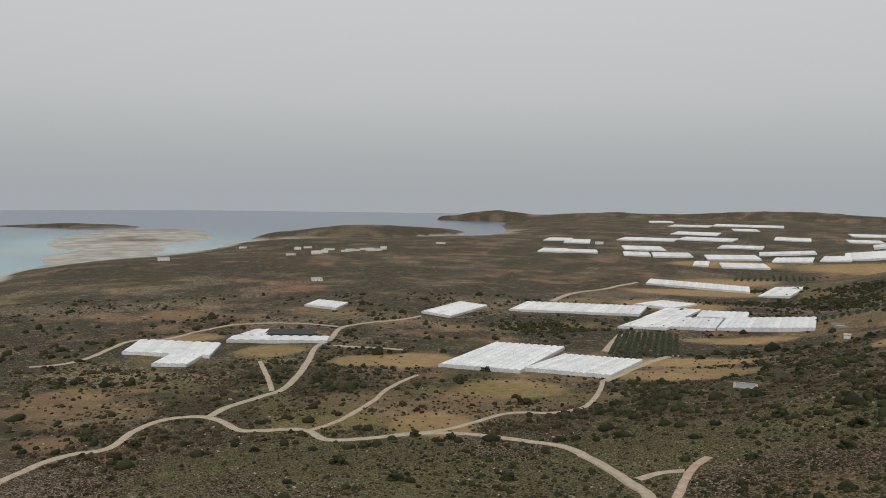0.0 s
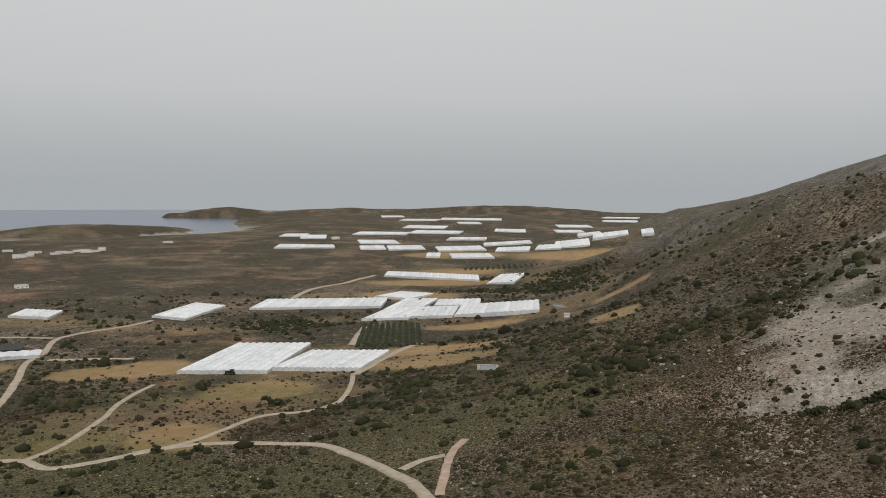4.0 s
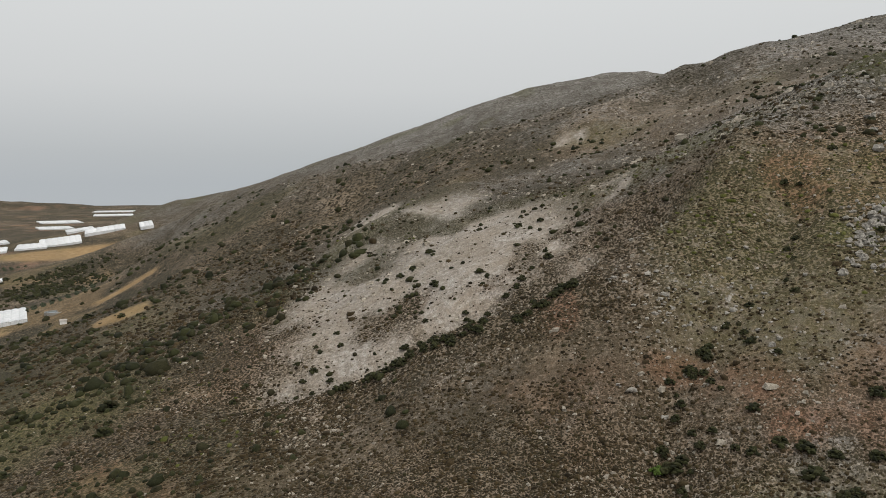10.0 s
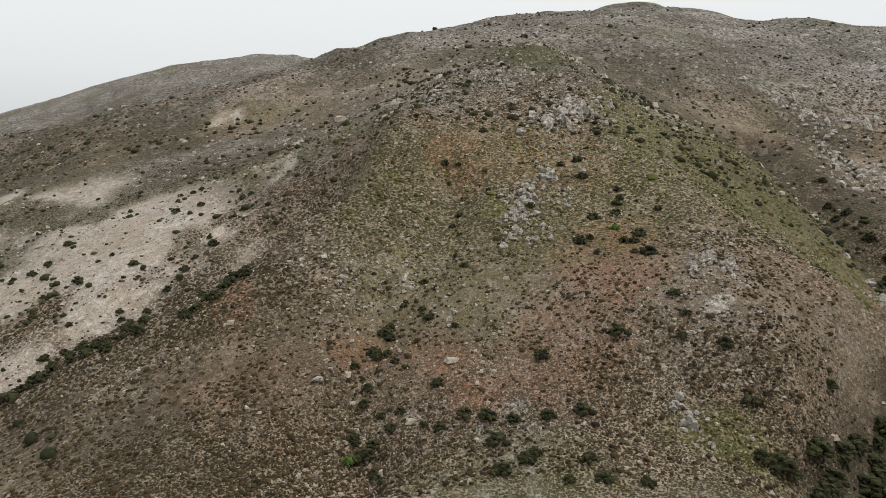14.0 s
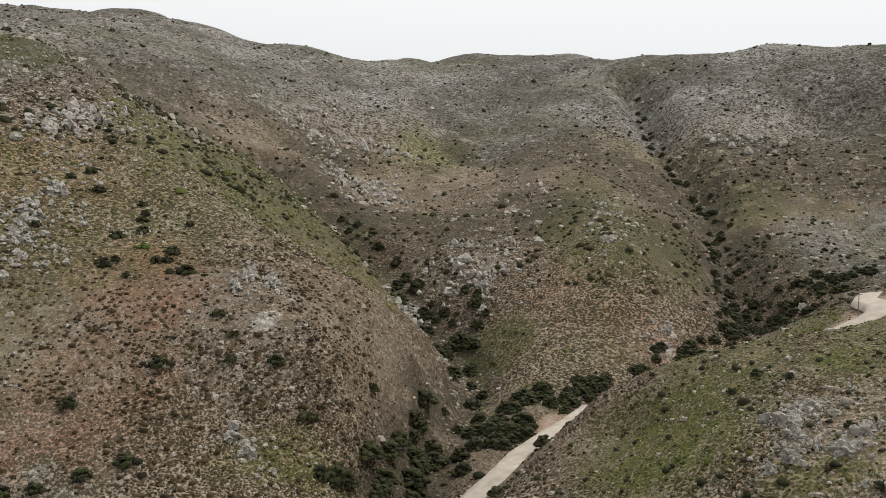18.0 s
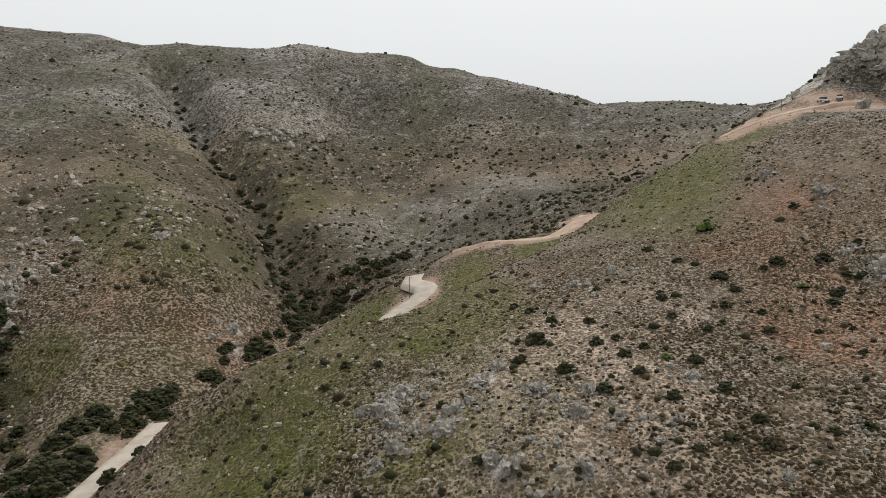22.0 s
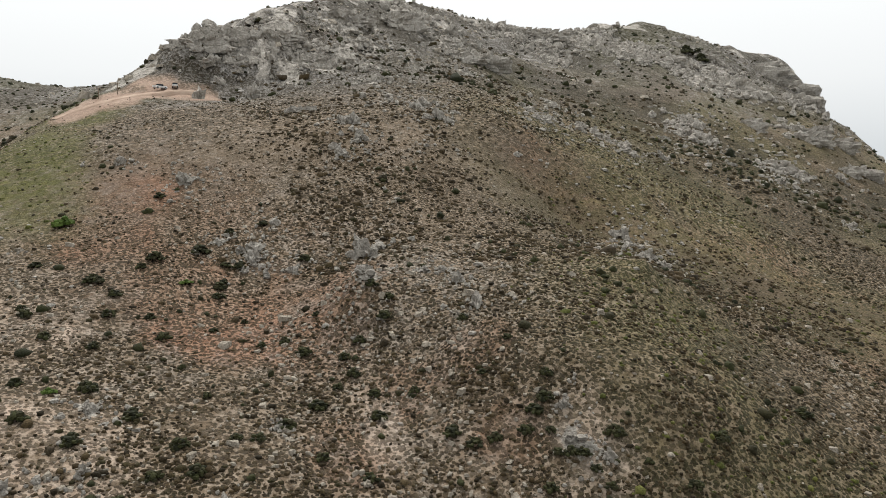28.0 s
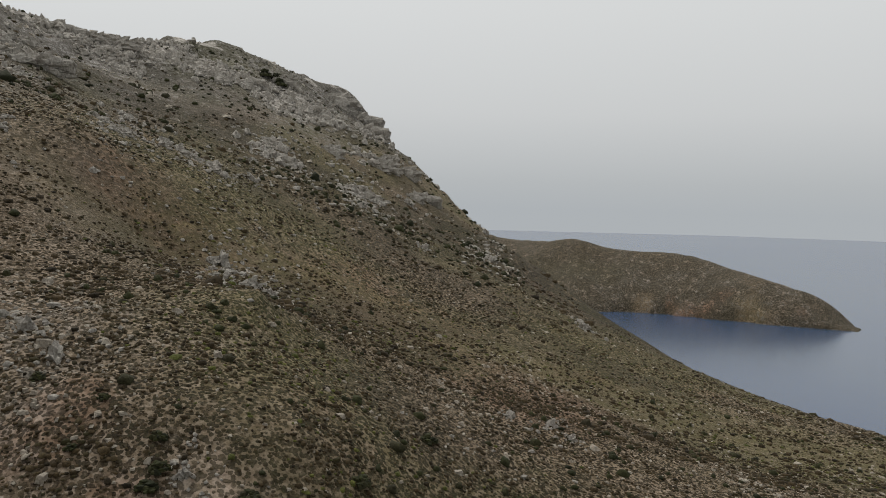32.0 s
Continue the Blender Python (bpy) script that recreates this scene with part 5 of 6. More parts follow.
PLAIN_SHRUBS = [(108, 317), (94, 326), (180, 209), (225, 208), (202, 191), (167, 379), (166, 364), (174, 530), (135, 537), (98, 494), (-21, 481), (47, 470), (-73, 359), (-89, 540), (179, 457), (368, 469), (378, 463), (339, 450), (412, 448), (418, 435), (399, 395), (95, 593), (24, 696), (32, 712), (-47, 364), (-25, 346), (53, 292), (23, 320), (68, 261), (107, 248), (226, 247), (252, 291), (394, 337), (430, 393), (414, 388), (413, 438), (395, 461)]
for i, (x, y) in enumerate(SHELF_SHRUBS + NEAR_SHRUBS + NEAR_SHRUBS_WEST):
    plant_at(SHRUBS[i % 4], x, y, float(rng.uniform(0.55, 1.05)) * (1.6 if i < 3 else 1.0))
plant_at(FRESH, 22, -138, 1.7)
plant_at(FRESH, 34, -88, 0.7)
plant_at(FRESH, 168, 26, 1.4)
plant_at(FRESH, 212, -47, 1.2)
for i, (x, y) in enumerate(SPUR_SHRUBS):
    plant_at(SHRUBS[i % 4], x, y, float(rng.uniform(1.1, 1.9)))
for i, (x, y) in enumerate(QUARRY_SHRUBS + SLOPE_SHRUBS):
    plant_at(SHRUBS[i % 4], x, y, float(rng.uniform(0.9, 1.6)))
for i, (x, y) in enumerate(QUARRY_EDGE):
    for k in range(2):
        plant_at(SHRUBS[(i + k) % 4], x + float(rng.normal(0, 1.2)), y + float(rng.normal(0, 1.8)), float(rng.uniform(1.1, 1.8)))
for i, (x, y) in enumerate(MID_TREES):
    plant_at(TREES[i % 3], x + float(rng.normal(0, 1.6)), y + float(rng.normal(0, 1.6)), float(rng.uniform(0.7, 1.4)), 0.9)
for line, count, spread, low, high in ((gully_mid, 20, 4, 0.6, 1.2), (spur_crest[8:11], 10, 3, 0.9, 1.6), (bowl[1:], 10, 4, 0.9, 1.4)):
    for k in range(count):
        t = (k + 0.5) / count * (len(line) - 1)
        a, b, f = line[int(t)], line[min(int(t) + 1, len(line) - 1)], t - int(t)
        plant_at(SHRUBS[k % 4], a[0] + (b[0] - a[0]) * f + float(rng.normal(0, spread)), a[1] + (b[1] - a[1]) * f + float(rng.normal(0, spread)), float(rng.uniform(low, high)))
for i, (x, y) in enumerate(PLAIN_SHRUBS):
    plant_at(SHRUBS[i % 4], x, y, float(rng.uniform(2.0, 3.4)))
BELT = [(139, -78), (146, -98), (156, -124), (150, -135), (145, -152), (143, -185), (141, -215), (147, -265), (138, -285), (123, -305)]
for line, count, spread in ((stream[1:], 30, 7), (gully_left[3:], 40, 5), (gully_right, 55, 3.5), (BELT[1:], 84, 4.0)):
    for k in range(count):
        t = (k + 0.5) / count * (len(line) - 1)
        a, b, f = line[int(t)], line[min(int(t) + 1, len(line) - 1)], t - int(t)
        x, y = a[0] + (b[0] - a[0]) * f + float(rng.normal(0, spread)), a[1] + (b[1] - a[1]) * f + float(rng.normal(0, spread))
        if not on_track(np.array([x]), np.array([y]), 2.5)[0]:
            plant_at(TREES[k % 3], x, y, float(rng.uniform(1.4, 2.9)), 0.85)
for i, (x, y) in enumerate(GULLY_TREES + GULLY_TREES_MID + GULLY_TREES_WEST):
    x, y = x + float(rng.uniform(-3, 3)), y + float(rng.uniform(-3, 3))
    if not on_track(np.array([x]), np.array([y]), 3.0)[0]:
        plant_at(TREES[i % 3], x, y, float(rng.uniform(1.6, 3.0)), 0.9)
for ox, oy, rows, cols, gap, row_gap, turn in [(292, 493, 10, 20, 6.2, 5.2, 35), (733, 903, 13, 6, 9.0, 8.5, 42), (824, 930, 9, 4, 9.0, 9.0, 42), (500, 540, 12, 4, 8.0, 6.5, 45)]:
    fu, fv = Vector((math.sin(radians(turn)), math.cos(radians(turn)))), Vector((math.sin(radians(turn + 90)), math.cos(radians(turn + 90))))
    for r in range(rows):
        for k in range(cols):
            p = Vector((ox, oy)) + fv * (row_gap * r) + fu * (gap * k) + Vector((float(rng.uniform(-0.5, 0.5)), float(rng.uniform(-0.5, 0.5))))
            plant_at(OLIVES[(r + k) % 3], p.x, p.y, float(rng.uniform(1.5, 2.1)), 1.1)
for kind in SHRUBS + [FRESH] + TREES + OLIVES:   # the patterns themselves stand on the slope too
    x, y = float(rng.uniform(-10, 30)), float(rng.uniform(-125, -105))
    s = 0.9 if kind not in TREES + OLIVES else 1.4
    kind.matrix_basis = pose(x if kind not in OLIVES else x + 345, y if kind not in OLIVES else y + 655, ground_at(x if kind not in OLIVES else x + 345, y if kind not in OLIVES else y + 655))
    kind.scale = (s, s, s)


# ---- rocks ----
def crag_mesh(name, seed, tall, fine=3):
    """A weathered limestone mass with ledges and upright grooves."""
    bm = bmesh.new()
    bmesh.ops.create_icosphere(bm, subdivisions=fine, radius=1.0)
    off = Vector((seed * 7.3, seed * 3.1, seed * 1.7))
    for v in bm.verts:
        p = v.co.copy()
        groove = abs(noise.noise(Vector((p.x * 3.4, p.y * 3.4, p.z * 0.7)) + off))
        n = noise.noise(p * 1.1 + off) * 0.5 + noise.noise(p * 2.6 + off) * 0.3 + abs(noise.noise(p * 5.5 + off)) * 0.2 - 0.45 * (0.35 - min(groove, 0.35)) / 0.35
        p = p * (0.92 + n)
        step = 0.3
        v.co = Vector((p.x, p.y, tall * (0.5 * p.z + 0.5 * step * round((p.z + 0.15 * noise.noise(p * 1.7 + off)) / step))))
    me = mesh_of(bm, name)
    me.materials.append(ROCK)
    return me


CRAGS = [crag_mesh("rock_outcrop", k, 0.65 + 0.12 * k) for k in range(5)]
WALLS = [crag_mesh("limestone_cliff", 11 + k, 0.85, 4) for k in range(4)]


def outcrop(x, y, size, label="pale grey weathered limestone outcrop on the slope"):
    k = int(abs(x * 3 + y * 7)) % 5
    ob = new("rock_outcrop", CRAGS[k])
    s = size * float(rng.uniform(0.8, 1.25))
    ob.matrix_basis = pose(x, y, ground_at(x, y) - (0.08 if s < 4 else 0.42) * s, float(rng.uniform(-15, 15)), float(rng.uniform(-15, 15)), float(rng.uniform(0, 360))) @ Matrix.Diagonal((s, s * float(rng.uniform(0.55, 1.0)), s * float(rng.uniform(0.8, 1.2) if s < 4 else rng.uniform(0.5, 0.8)), 1))
    return tagged(ob, label, "rock", "limestone outcrops")


for k, (x, y, s) in enumerate(CLIFFS + CLIFFS_WEST):
    ob = new("limestone_cliff", WALLS[k % 4])
    face = math.degrees(math.atan2(y - CY, x - CX)) + 90 + float(rng.uniform(-15, 15))
    ob.matrix_basis = pose(x, y, ground_at(x, y) - (0.12 if x > -200 else 0.4) * s, 0, 0, face) @ Matrix.Diagonal((1.3 * s, 0.6 * s, 0.75 * s, 1))
    tagged(ob, "pale grey limestone cliff with upright grooves and ledges", "cliff", "limestone cliffs")
for x, y in ((-383, -293), (-379, -287), (-388, -290), (-376, -296)):
    plant_at(TREES[0], x, y, 4.2, 1.0)
for x, y, s in CRAG_PLACES:
    s = min(s, 3.6) if (x, y, s) not in CRAGS_CREST else s
    crest = (x, y, s) in CRAGS_CREST
    if math.hypot(x + 65, y + 252) < 40:
        continue
    outcrop(x, y, max(0.9, s * (0.5 if crest else 0.8)))
    if s > 2.3 and not crest:
        outcrop(x + s * float(rng.uniform(0.6, 1.2)), y + s * float(rng.uniform(-0.8, 0.8)), s * 0.55)
for line, count, size, spread in ((cliff_top, 8, 4.0, 3), (hill_left[1:], 12, 4.5, 7), (hill_top, 14, 6.0, 9), (hill_shoulder[:6], 12, 6.0, 11)):
    for k in range(count):
        t = (k + 0.5) / count * (len(line) - 1)
        a, b = line[int(t)], line[min(int(t) + 1, len(line) - 1)]
        f = t - int(t)
        x, y = a[0] + (b[0] - a[0]) * f + float(rng.normal(0, spread)), a[1] + (b[1] - a[1]) * f + float(rng.normal(0, spread))
        toward = float(rng.uniform(0.02, 0.12))
        outcrop(x + (CX - x) * toward, y + (CY - y) * toward, size * float(rng.uniform(0.35, 0.9)), "grey limestone crag below the hill crest")


# ---- buildings, pond, poles, vehicles ----
def house(x, y, w, d, h, turn):
    ob = thing("house", pose(x, y, ground_at(x, y), 0, 0, turn), "small flat-roofed white rendered house near the shore", "house", "houses by the coast")
    part("wall", box_mesh(-w / 2, w / 2, -d / 2, d / 2, -1.5, h), WHITE, ob)
    part("roof", box_mesh(-w / 2 - 0.2, w / 2 + 0.2, -d / 2 - 0.2, d / 2 + 0.2, h, h + 0.35), ROOF, ob)
    part("door", box_mesh(-0.5, 0.5, -d / 2 - 0.06, -d / 2 + 0.02, 0, 2.1), WOOD, ob)
    for wx in (-w * 0.33, w * 0.33):
        part("window", box_mesh(wx - 0.7, wx + 0.7, -d / 2 - 0.05, -d / 2 + 0.02, 1.0, 2.2), GLASS, ob)
    return ob


for i, (x, y) in enumerate([(209, 1633), (238, 1687), (242, 1553), (230, 1510), (319, 1560), (343, 1587), (348, 1558), (363, 1566), (178, 1496), (250, 1533), (310, 1576), (159, 1043), (-51, 1424), (106, 1798), (556, 1723), (939, 1652), (270, 1600), (295, 1545), (385, 1590)]):
    house(x, y, 13 + (i * 5) % 9, 9 + i % 4, 3.4 + 2.8 * (i % 3 == 0), (i * 37) % 30 - 15)

hut = thing("hut", pose(452, 433, ground_at(452, 433), 0, 0, 40), "small pale field hut at the foot of the slope", "hut")
part("wall", box_mesh(-3, 3, -2.2, 2.2, -1, 2.6), WHITE, hut)
part("roof", box_mesh(-3.3, 3.3, -2.5, 2.5, 2.6, 2.9), ROOF, hut)
part("door", box_mesh(-0.5, 0.5, -2.26, -2.2, 0, 2.0), WOOD, hut)

pond = thing("pond", pose(274, 326, 49.5, 0, 0, -40), "small square irrigation pond with low pale earth banks", "pond")
part("water", box_mesh(-4.5, 4.5, -5, 5, -0.6, 0.2), POOL, pond)
for a, b, c, d in ((-6, 6, -6.5, -5), (-6, 6, 5, 6.5), (-6, -4.5, -5, 5), (4.5, 6, -5, 5)):
    bank = box_mesh(a, b, c, d, -1, 0.4)
    bmesh.ops.bevel(bank, geom=[e for e in bank.edges if min(v.co.z for v in e.verts) > 0.3], offset=0.3, segments=2, affect="EDGES")
    part("bank", bank, DIRT, pond)

tank = thing("water_tank", pose(491, 477, ground_at(491, 477)), "round low concrete water tank beside a greenhouse", "tank")
bm = bmesh.new()
ring = [[bm.verts.new((r * math.cos(6.2832 * k / 24), r * math.sin(6.2832 * k / 24), z)) for k in range(24)] for r, z in ((7, -1), (7, 1.4), (6.5, 1.4), (6.5, 0.8))]
for r0, r1 in zip(ring, ring[1:]):
    for k in range(24):
        bm.faces.new((r0[k], r0[(k + 1) % 24], r1[(k + 1) % 24], r1[k]))
part("tank_wall", bm, LINER, tank)
bm = bmesh.new()
bm.faces.new([bm.verts.new((6.5 * math.cos(6.2832 * k / 24), 6.5 * math.sin(6.2832 * k / 24), 0.85)) for k in range(24)])
part("water", bm, POOL, tank)


def utility_pole(x, y, h):
    ob = thing("utility_pole", pose(x, y, ground_at(x, y), 0, 0, 30), "weathered wooden utility pole beside the dirt road", "pole", "utility poles")
    part("shaft", tube(bmesh.new(), (0, 0, -1), (0, 0, h), 0.14, 0.1, 8), WOOD, ob)
    part("crossarm", box_mesh(-0.8, 0.8, -0.06, 0.06, h - 0.5, h - 0.38), WOOD, ob)
    for k in (-0.7, 0.0, 0.7):
        part("insulator", tube(bmesh.new(), (k, 0, h - 0.38), (k, 0, h - 0.15), 0.05, 0.04, 6), GLASS, ob)


for x, y, h in ((96, -188, 7.0), (45, -240, 6.0), (-8, -238, 3.6), (-14, -240, 3.6)):
    utility_pole(x, y, h)


def pickup(x, y, turn, label):
    ob = thing("car", pose(x, y, ground_at(x, y) + 0.45, 0, 0, turn), label, "car", "vehicles on the terrace")
    bm = box_mesh(-2.2, 2.2, -0.85, 0.85, 0.35, 0.95)
    bmesh.ops.bevel(bm, geom=list(bm.edges), offset=0.12, segments=2, affect="EDGES")
    part("body", bm, PAINT, ob)
    bm = box_mesh(-0.9, 1.1, -0.78, 0.78, 0.95, 1.55)
    bmesh.ops.bevel(bm, geom=list(bm.edges), offset=0.18, segments=2, affect="EDGES")
    part("cabin", bm, GLASS, ob)
    for wx in (-1.4, 1.4):
        for wy in (-0.8, 0.8):
            wheel = part("wheel", tube(bmesh.new(), (wx, wy - 0.11, 0.33), (wx, wy + 0.11, 0.33), 0.33, 0.33, 14), RUBBER, ob)
            part("rim", tube(bmesh.new(), (wx, wy - 0.13, 0.33), (wx, wy + 0.13, 0.33), 0.18, 0.18, 10), STEEL, wheel)


pickup(-26, -238, 20, "pale pickup parked on the reddish earth terrace")
pickup(-31, -239, 70, "pale car parked on the reddish earth terrace")


# ---- scrub and loose stones ----
def strewn(count, az0, az1, r0, r1, power=0.0):
    a = np.radians(rng.uniform(az0, az1, count))
    u = rng.uniform(0, 1, count)
    r = r0 * (r1 / r0) ** u if power == 0 else (r0 ** power + u * (r1 ** power - r0 ** power)) ** (1 / power)
    x, y = CX + r * np.sin(a), CY + r * np.cos(a)
    return x, y, ground_z(x, y), r


def under_roof(x, y):
    """Places taken by the large greenhouses and fields of trees."""
    return (np.hypot(x - 215, y - 500) < 75) | (np.hypot(x + 15, y - 580) < 55) | (np.hypot(x - 62, y - 620) < 45) | (np.hypot(x - 350, y - 535) < 62) | (np.hypot(x - 274, y - 326) < 14)


def scrub_band(name, count, band, size, label, green=False):
    x, y, z, r = strewn(count, *band)
    c = cover(x, y, z)
    clump = smooth(-0.35, 0.35, fractal(x, y, 9, 3, 61))
    keep = rng.uniform(0, 1, count) < np.clip((0.25 + 0.75 * clump) * np.minimum(c["scrub"], 1.2) * (1 - 0.35 * c["rocky"]) * (1 - 0.35 * c["red"]), 0, 1)
    lush = rng.uniform(0, 1, count) < 0.85 * c["grass"]
    keep &= ~on_track(x, y) & (z > 3) & ~under_roof(x, y) & (lush if green else ~lush)
    x, y, z = x[keep], y[keep], z[keep]
    s = size * rng.lognormal(0, 0.38, len(x))
    me = scatter_mesh(name, dome_template(4, False), np.c_[x, y, z], s, s * rng.uniform(0.9, 1.4, len(x)), 0.3, rng, True)
    me.materials.append(GREENS if green else SCRUB)
    return tagged(new(name, me), label, "scrub", kind="stuff")


def shrub_band(name, count, band, size, label):
    x, y, z, r = strewn(count, *band)
    c = cover(x, y, z)
    keep = rng.uniform(0, 1, count) < np.clip(0.15 + smooth(-0.1, 0.4, fractal(x, y, 55, 4, 65)), 0, 1) * (1 - c["ochre"]) * (1 - 0.5 * c["bare"]) * (1 - 0.4 * c["rocky"]) * (1 - c["cut"])
    keep &= ~on_track(x, y, 2.0) & (z > 3) & ~under_roof(x, y)
    x, y, z = x[keep], y[keep], z[keep]
    s = size * rng.lognormal(0, 0.35, len(x))
    me = scatter_mesh(name, dome_template(5), np.c_[x, y, z], s, s * rng.uniform(0.8, 1.25, len(x)), 0.32, rng, True)
    me.materials.append(SHRUB)
    return tagged(new(name, me), label, "shrubs", kind="stuff")


def stone_band(name, count, band, size, label):
    x, y, z, r = strewn(count, *band)
    c = cover(x, y, z)
    heap = smooth(-0.1, 0.4, fractal(x, y, 22, 4, 63))
    keep = rng.uniform(0, 1, count) < np.clip((0.12 + 0.88 * heap) * (0.35 + c["rocky"]) * (1 - 0.8 * c["grass"]) * (1 - c["ochre"]) * (1 - 0.9 * c["shade"]) * (1 - c["cut"]), 0, 1)
    keep &= ~on_track(x, y) & (z > 3) & ~under_roof(x, y)
    x, y, z = x[keep], y[keep], z[keep]
    s = size * rng.lognormal(0, 0.5, len(x))
    me = scatter_mesh(name, chunk_template(), np.c_[x, y, z], s, s * rng.uniform(0.8, 1.4, len(x)), 0.45, rng)
    me.materials.append(STONE)
    return tagged(new(name, me), label, "stones", kind="stuff")


scrub_band("cushion_scrub", 105000, (122, 275, 56, 250), 0.21, "low olive and brown cushion scrub on stony soil")
scrub_band("green_cushions", 46000, (100, 275, 56, 300), 0.26, "fresh green low cushions on the damp slope", True)
scrub_band("green_cushions", 26000, (48, 160, 200, 480), 0.5, "fresh green low growth on the valley slopes", True)
scrub_band("cushion_scrub", 60000, (48, 124, 125, 340), 0.31, "low olive and brown cushion scrub on the spur")
scrub_band("cushion_scrub", 26000, (-16, 62, 165, 330), 0.40, "low olive cushion scrub at the foot of the slope")
scrub_band("cushion_scrub", 20000, (-16, 62, 320, 560), 0.8, "dark scattered scrub on the coastal plain")
scrub_band("cushion_scrub", 21000, (60, 255, 250, 750), 0.7, "dark scrub on the distant slopes")
scrub_band("cushion_scrub", 24000, (196, 275, 120, 330), 0.36, "olive and brown cushion scrub on the steep hillside")
shrub_band("far_shrubs", 20000, (66, 250, 250, 900), 0.85, "dark shrubs dotted over the far slopes")
shrub_band("far_shrubs", 7000, (-16, 66, 300, 900), 1.6, "dark shrubs dotted over the coastal plain")
shrub_band("near_shrubs", 2600, (-16, 66, 165, 310), 0.8, "dark green shrubs on the plain below the slope")
shrub_band("near_shrubs", 2200, (120, 275, 60, 250), 0.48, "dark green shrubs between the cushion scrub")


def boulder_mesh(seed):
    bm = bmesh.new()
    bmesh.ops.create_icosphere(bm, subdivisions=2, radius=1.0)
    off = Vector((seed * 5.1, seed * 2.3, 4.0))
    for v in bm.verts:
        v.co = v.co * (0.8 + 0.5 * noise.noise(v.co * 1.3 + off) + 0.22 * noise.noise(v.co * 3.1 + off))
        v.co.z *= 0.65
    me = mesh_of(bm, "boulder")
    me.materials.append(STONE)
    return me


BOULDERS = [boulder_mesh(k) for k in range(6)]
bx, by, bz, br = strewn(900, 128, 262, 60, 150)
heaps = smooth(0.0, 0.4, fractal(bx, by, 22, 4, 63)) + 0.1
for k in np.where((rng.uniform(0, 1, 900) < heaps) & ~on_track(bx, by, 2.0))[0][:260]:
    s = float(0.26 * rng.lognormal(0, 0.45))
    ob = new("boulder", BOULDERS[k % 6])
    ob.matrix_basis = pose(float(bx[k]), float(by[k]), float(bz[k]) + 0.1 * s, 0, 0, float(rng.uniform(0, 360))) @ Matrix.Diagonal((s, s * float(rng.uniform(0.6, 1.0)), s, 1))
    tagged(ob, "pale limestone boulder lying on the stony slope", "boulder", "boulders on the slope")

stone_band("loose_stones", 60000, (122, 275, 56, 280), 0.17, "pale loose limestone rubble on the slope")
stone_band("loose_stones", 34000, (48, 124, 125, 380), 0.19, "pale loose limestone rubble on the spur")
stone_band("loose_stones", 15000, (-16, 62, 150, 420), 0.24, "pale rubble between the scrub at the foot of the slope")
stone_band("loose_stones", 16000, (60, 250, 280, 700), 0.5, "grey limestone blocks on the far slopes")

# broken blocks that make up the crags
spots = np.array(CRAG_PLACES, float)
pick = np.repeat(np.arange(len(spots)), np.clip((spots[:, 2] * 8).astype(int), 12, 50))
half = spots[pick, 2]
crest_crag = pick < len(CRAGS_CREST)
strike = np.sin(spots[:, 0] * 1.7 + spots[:, 1] * 0.9)[pick] * 3.14
u, v = rng.normal(0, 1, len(pick)) * half * np.where(crest_crag, 1.0, 1.9), rng.normal(0, 1, len(pick)) * half * np.where(crest_crag, 0.9, 0.8)
kx, ky = spots[pick, 0] + u * np.cos(strike) - v * np.sin(strike), spots[pick, 1] + u * np.sin(strike) + v * np.cos(strike)
ks = np.clip(np.where(crest_crag, 0.12, 0.12) * half * rng.lognormal(0, 0.45, len(pick)), 0.25, 2.6)
blocks = scatter_mesh("crag_blocks", dome_template(5), np.c_[kx, ky, ground_z(kx, ky) + 0.1 * ks], ks, ks * rng.uniform(0.9, 1.7, len(pick)), 0.35, rng)
blocks.materials.append(ROCK)
tagged(new("crag_blocks", blocks), "broken grey limestone blocks around the crags", "rocks", kind="stuff")

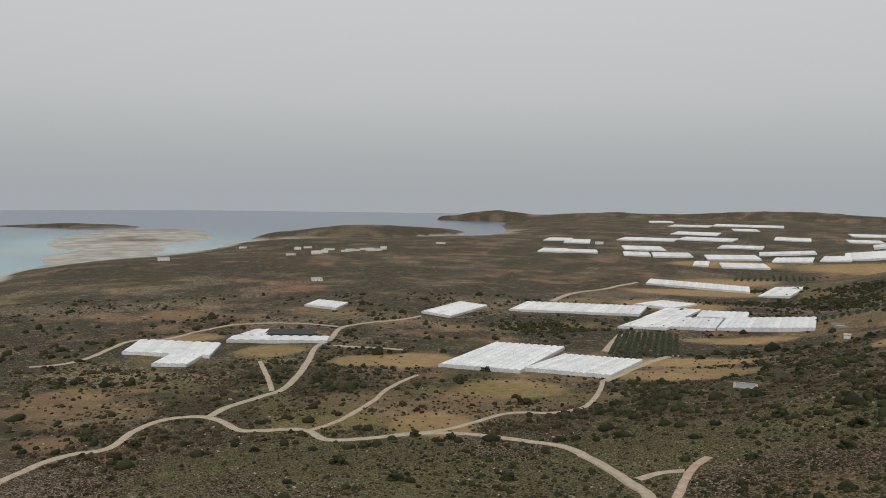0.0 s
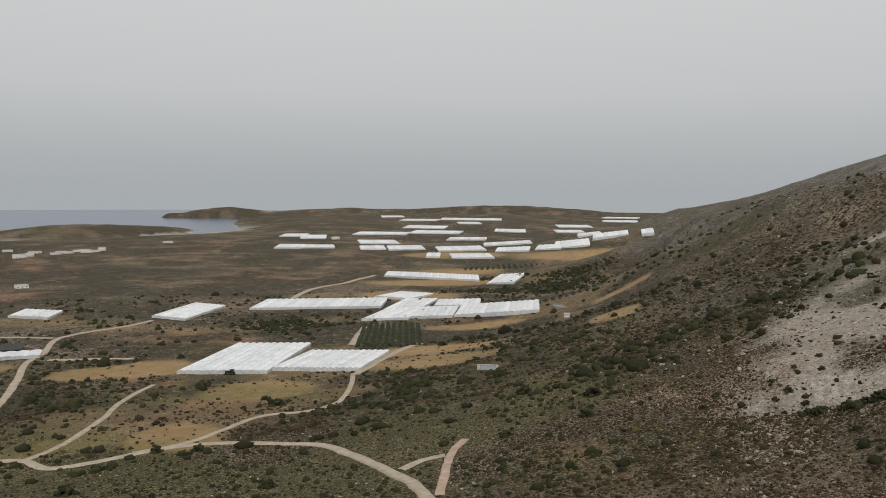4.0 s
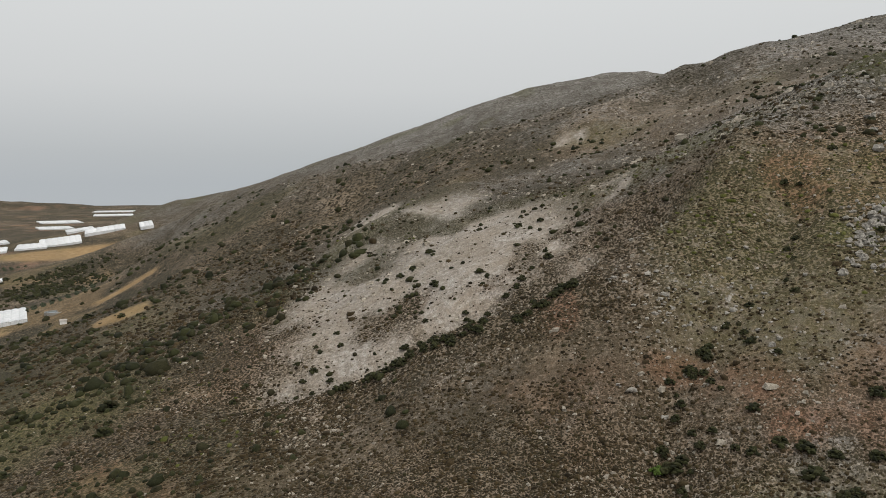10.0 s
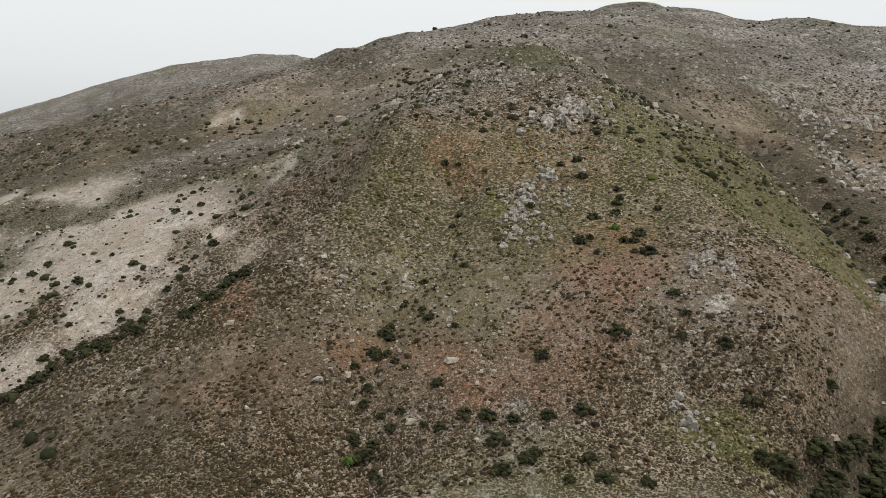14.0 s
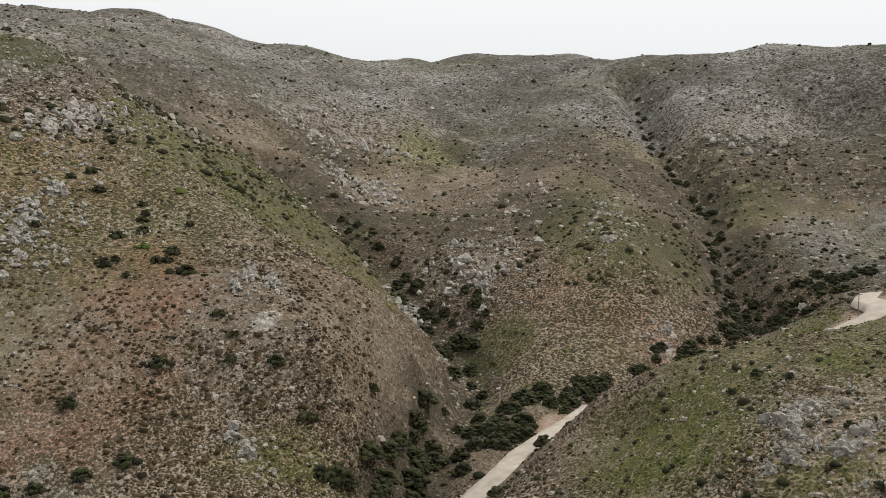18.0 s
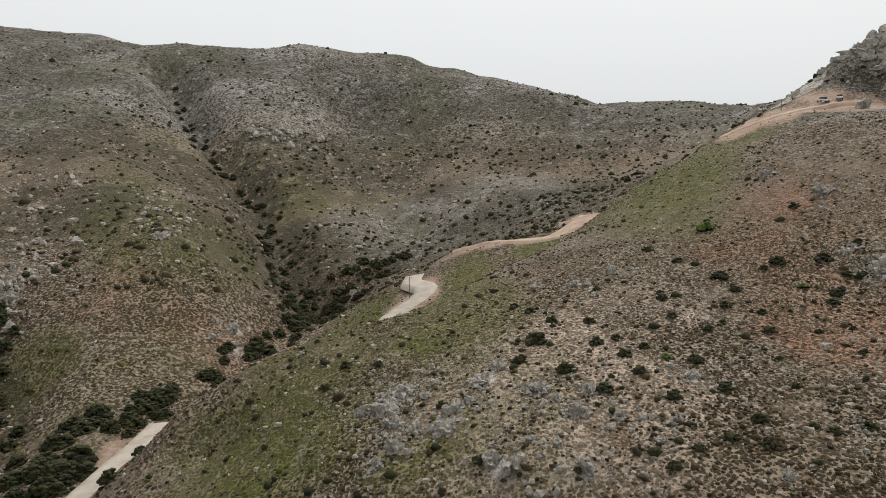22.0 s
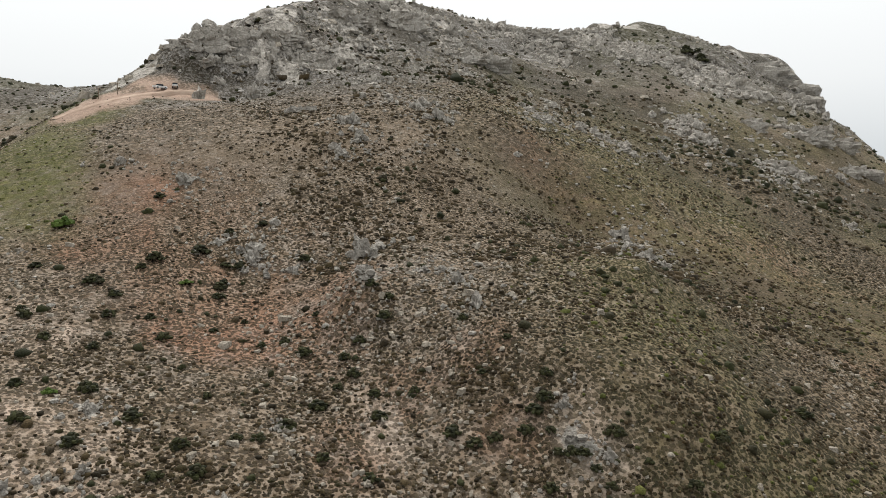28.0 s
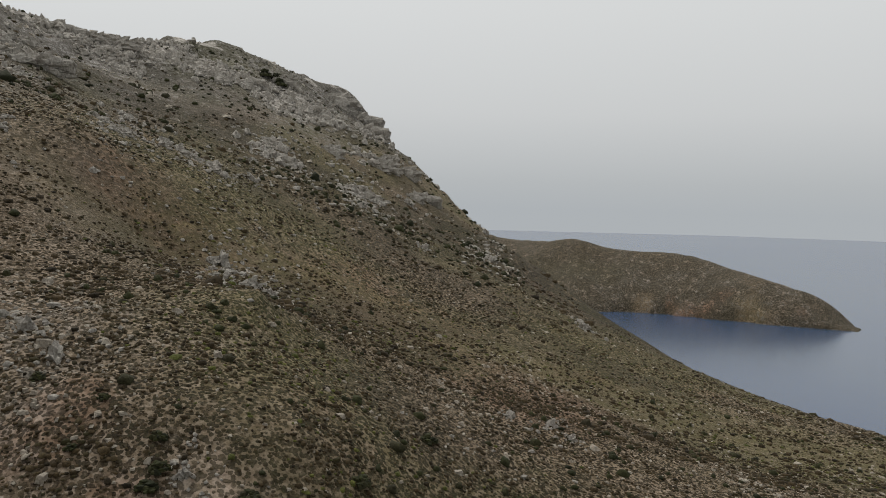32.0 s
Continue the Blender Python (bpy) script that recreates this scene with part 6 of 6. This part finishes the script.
# rough stones strewn over the limestone pavement
rx, ry, rs = [], [], []
for cx, cy, along, across, turn in ROCKS:
    n = int(min(130, max(30, along * across * 0.8)))
    u, v = rng.normal(0, 0.85, n) * along, rng.normal(0, 0.85, n) * across
    sn, cs = math.sin(radians(turn)), math.cos(radians(turn))
    rx.append(cx + u * sn + v * cs)
    ry.append(cy + u * cs - v * sn)
    rs.append(np.full(n, 0.22 * min(3.0, max(1.0, math.hypot(cx - CX, cy - CY) / 110))))
rx, ry = np.concatenate(rx), np.concatenate(ry)
rs = np.concatenate(rs) * rng.lognormal(0, 0.45, len(rx))
free = ~on_track(rx, ry, 1.0)
rx, ry, rs = rx[free], ry[free], rs[free]
rubble = scatter_mesh("pavement_rocks", dome_template(5, False), np.c_[rx, ry, ground_z(rx, ry)], rs, rs * rng.uniform(0.8, 1.5, len(rx)), 0.4, rng)
rubble.materials.append(ROCK)
tagged(new("pavement_rocks", rubble), "jagged pale limestone rocks breaking through the slope", "rocks", kind="stuff")

# dark thickets among the fields
DARK_WOODS = [(610, 690, 60, 18, 130), (690, 660, 60, 30, 130), (650, 625, 45, 16, 130), (740, 690, 50, 30, 130), (300, 625, 40, 30, 120), (336, 590, 25, 10, 120), (690, 770, 40, 14, 120)]
wx, wy = [], []
for cx, cy, along, across, turn in DARK_WOODS:
    n = int(along * across * 0.16)
    u, v = rng.normal(0, 0.5, n) * along, rng.normal(0, 0.5, n) * across
    s, c = math.sin(radians(turn)), math.cos(radians(turn))
    wx.append(cx + u * s + v * c)
    wy.append(cy + u * c - v * s)
wx, wy = np.concatenate(wx), np.concatenate(wy)
free = ~on_track(wx, wy, 2.0) & ~under_roof(wx, wy)
wx, wy = wx[free], wy[free]
ws = 1.7 * rng.lognormal(0, 0.35, len(wx))
woods = scatter_mesh("plain_thicket", dome_template(6), np.c_[wx, wy, ground_z(wx, wy)], ws, ws * rng.uniform(0.8, 1.3, len(wx)), 0.32, rng)
woods.materials.append(SHRUB)
tagged(new("plain_thicket", woods), "dark green thicket between the fields and greenhouses", "thicket", kind="stuff")
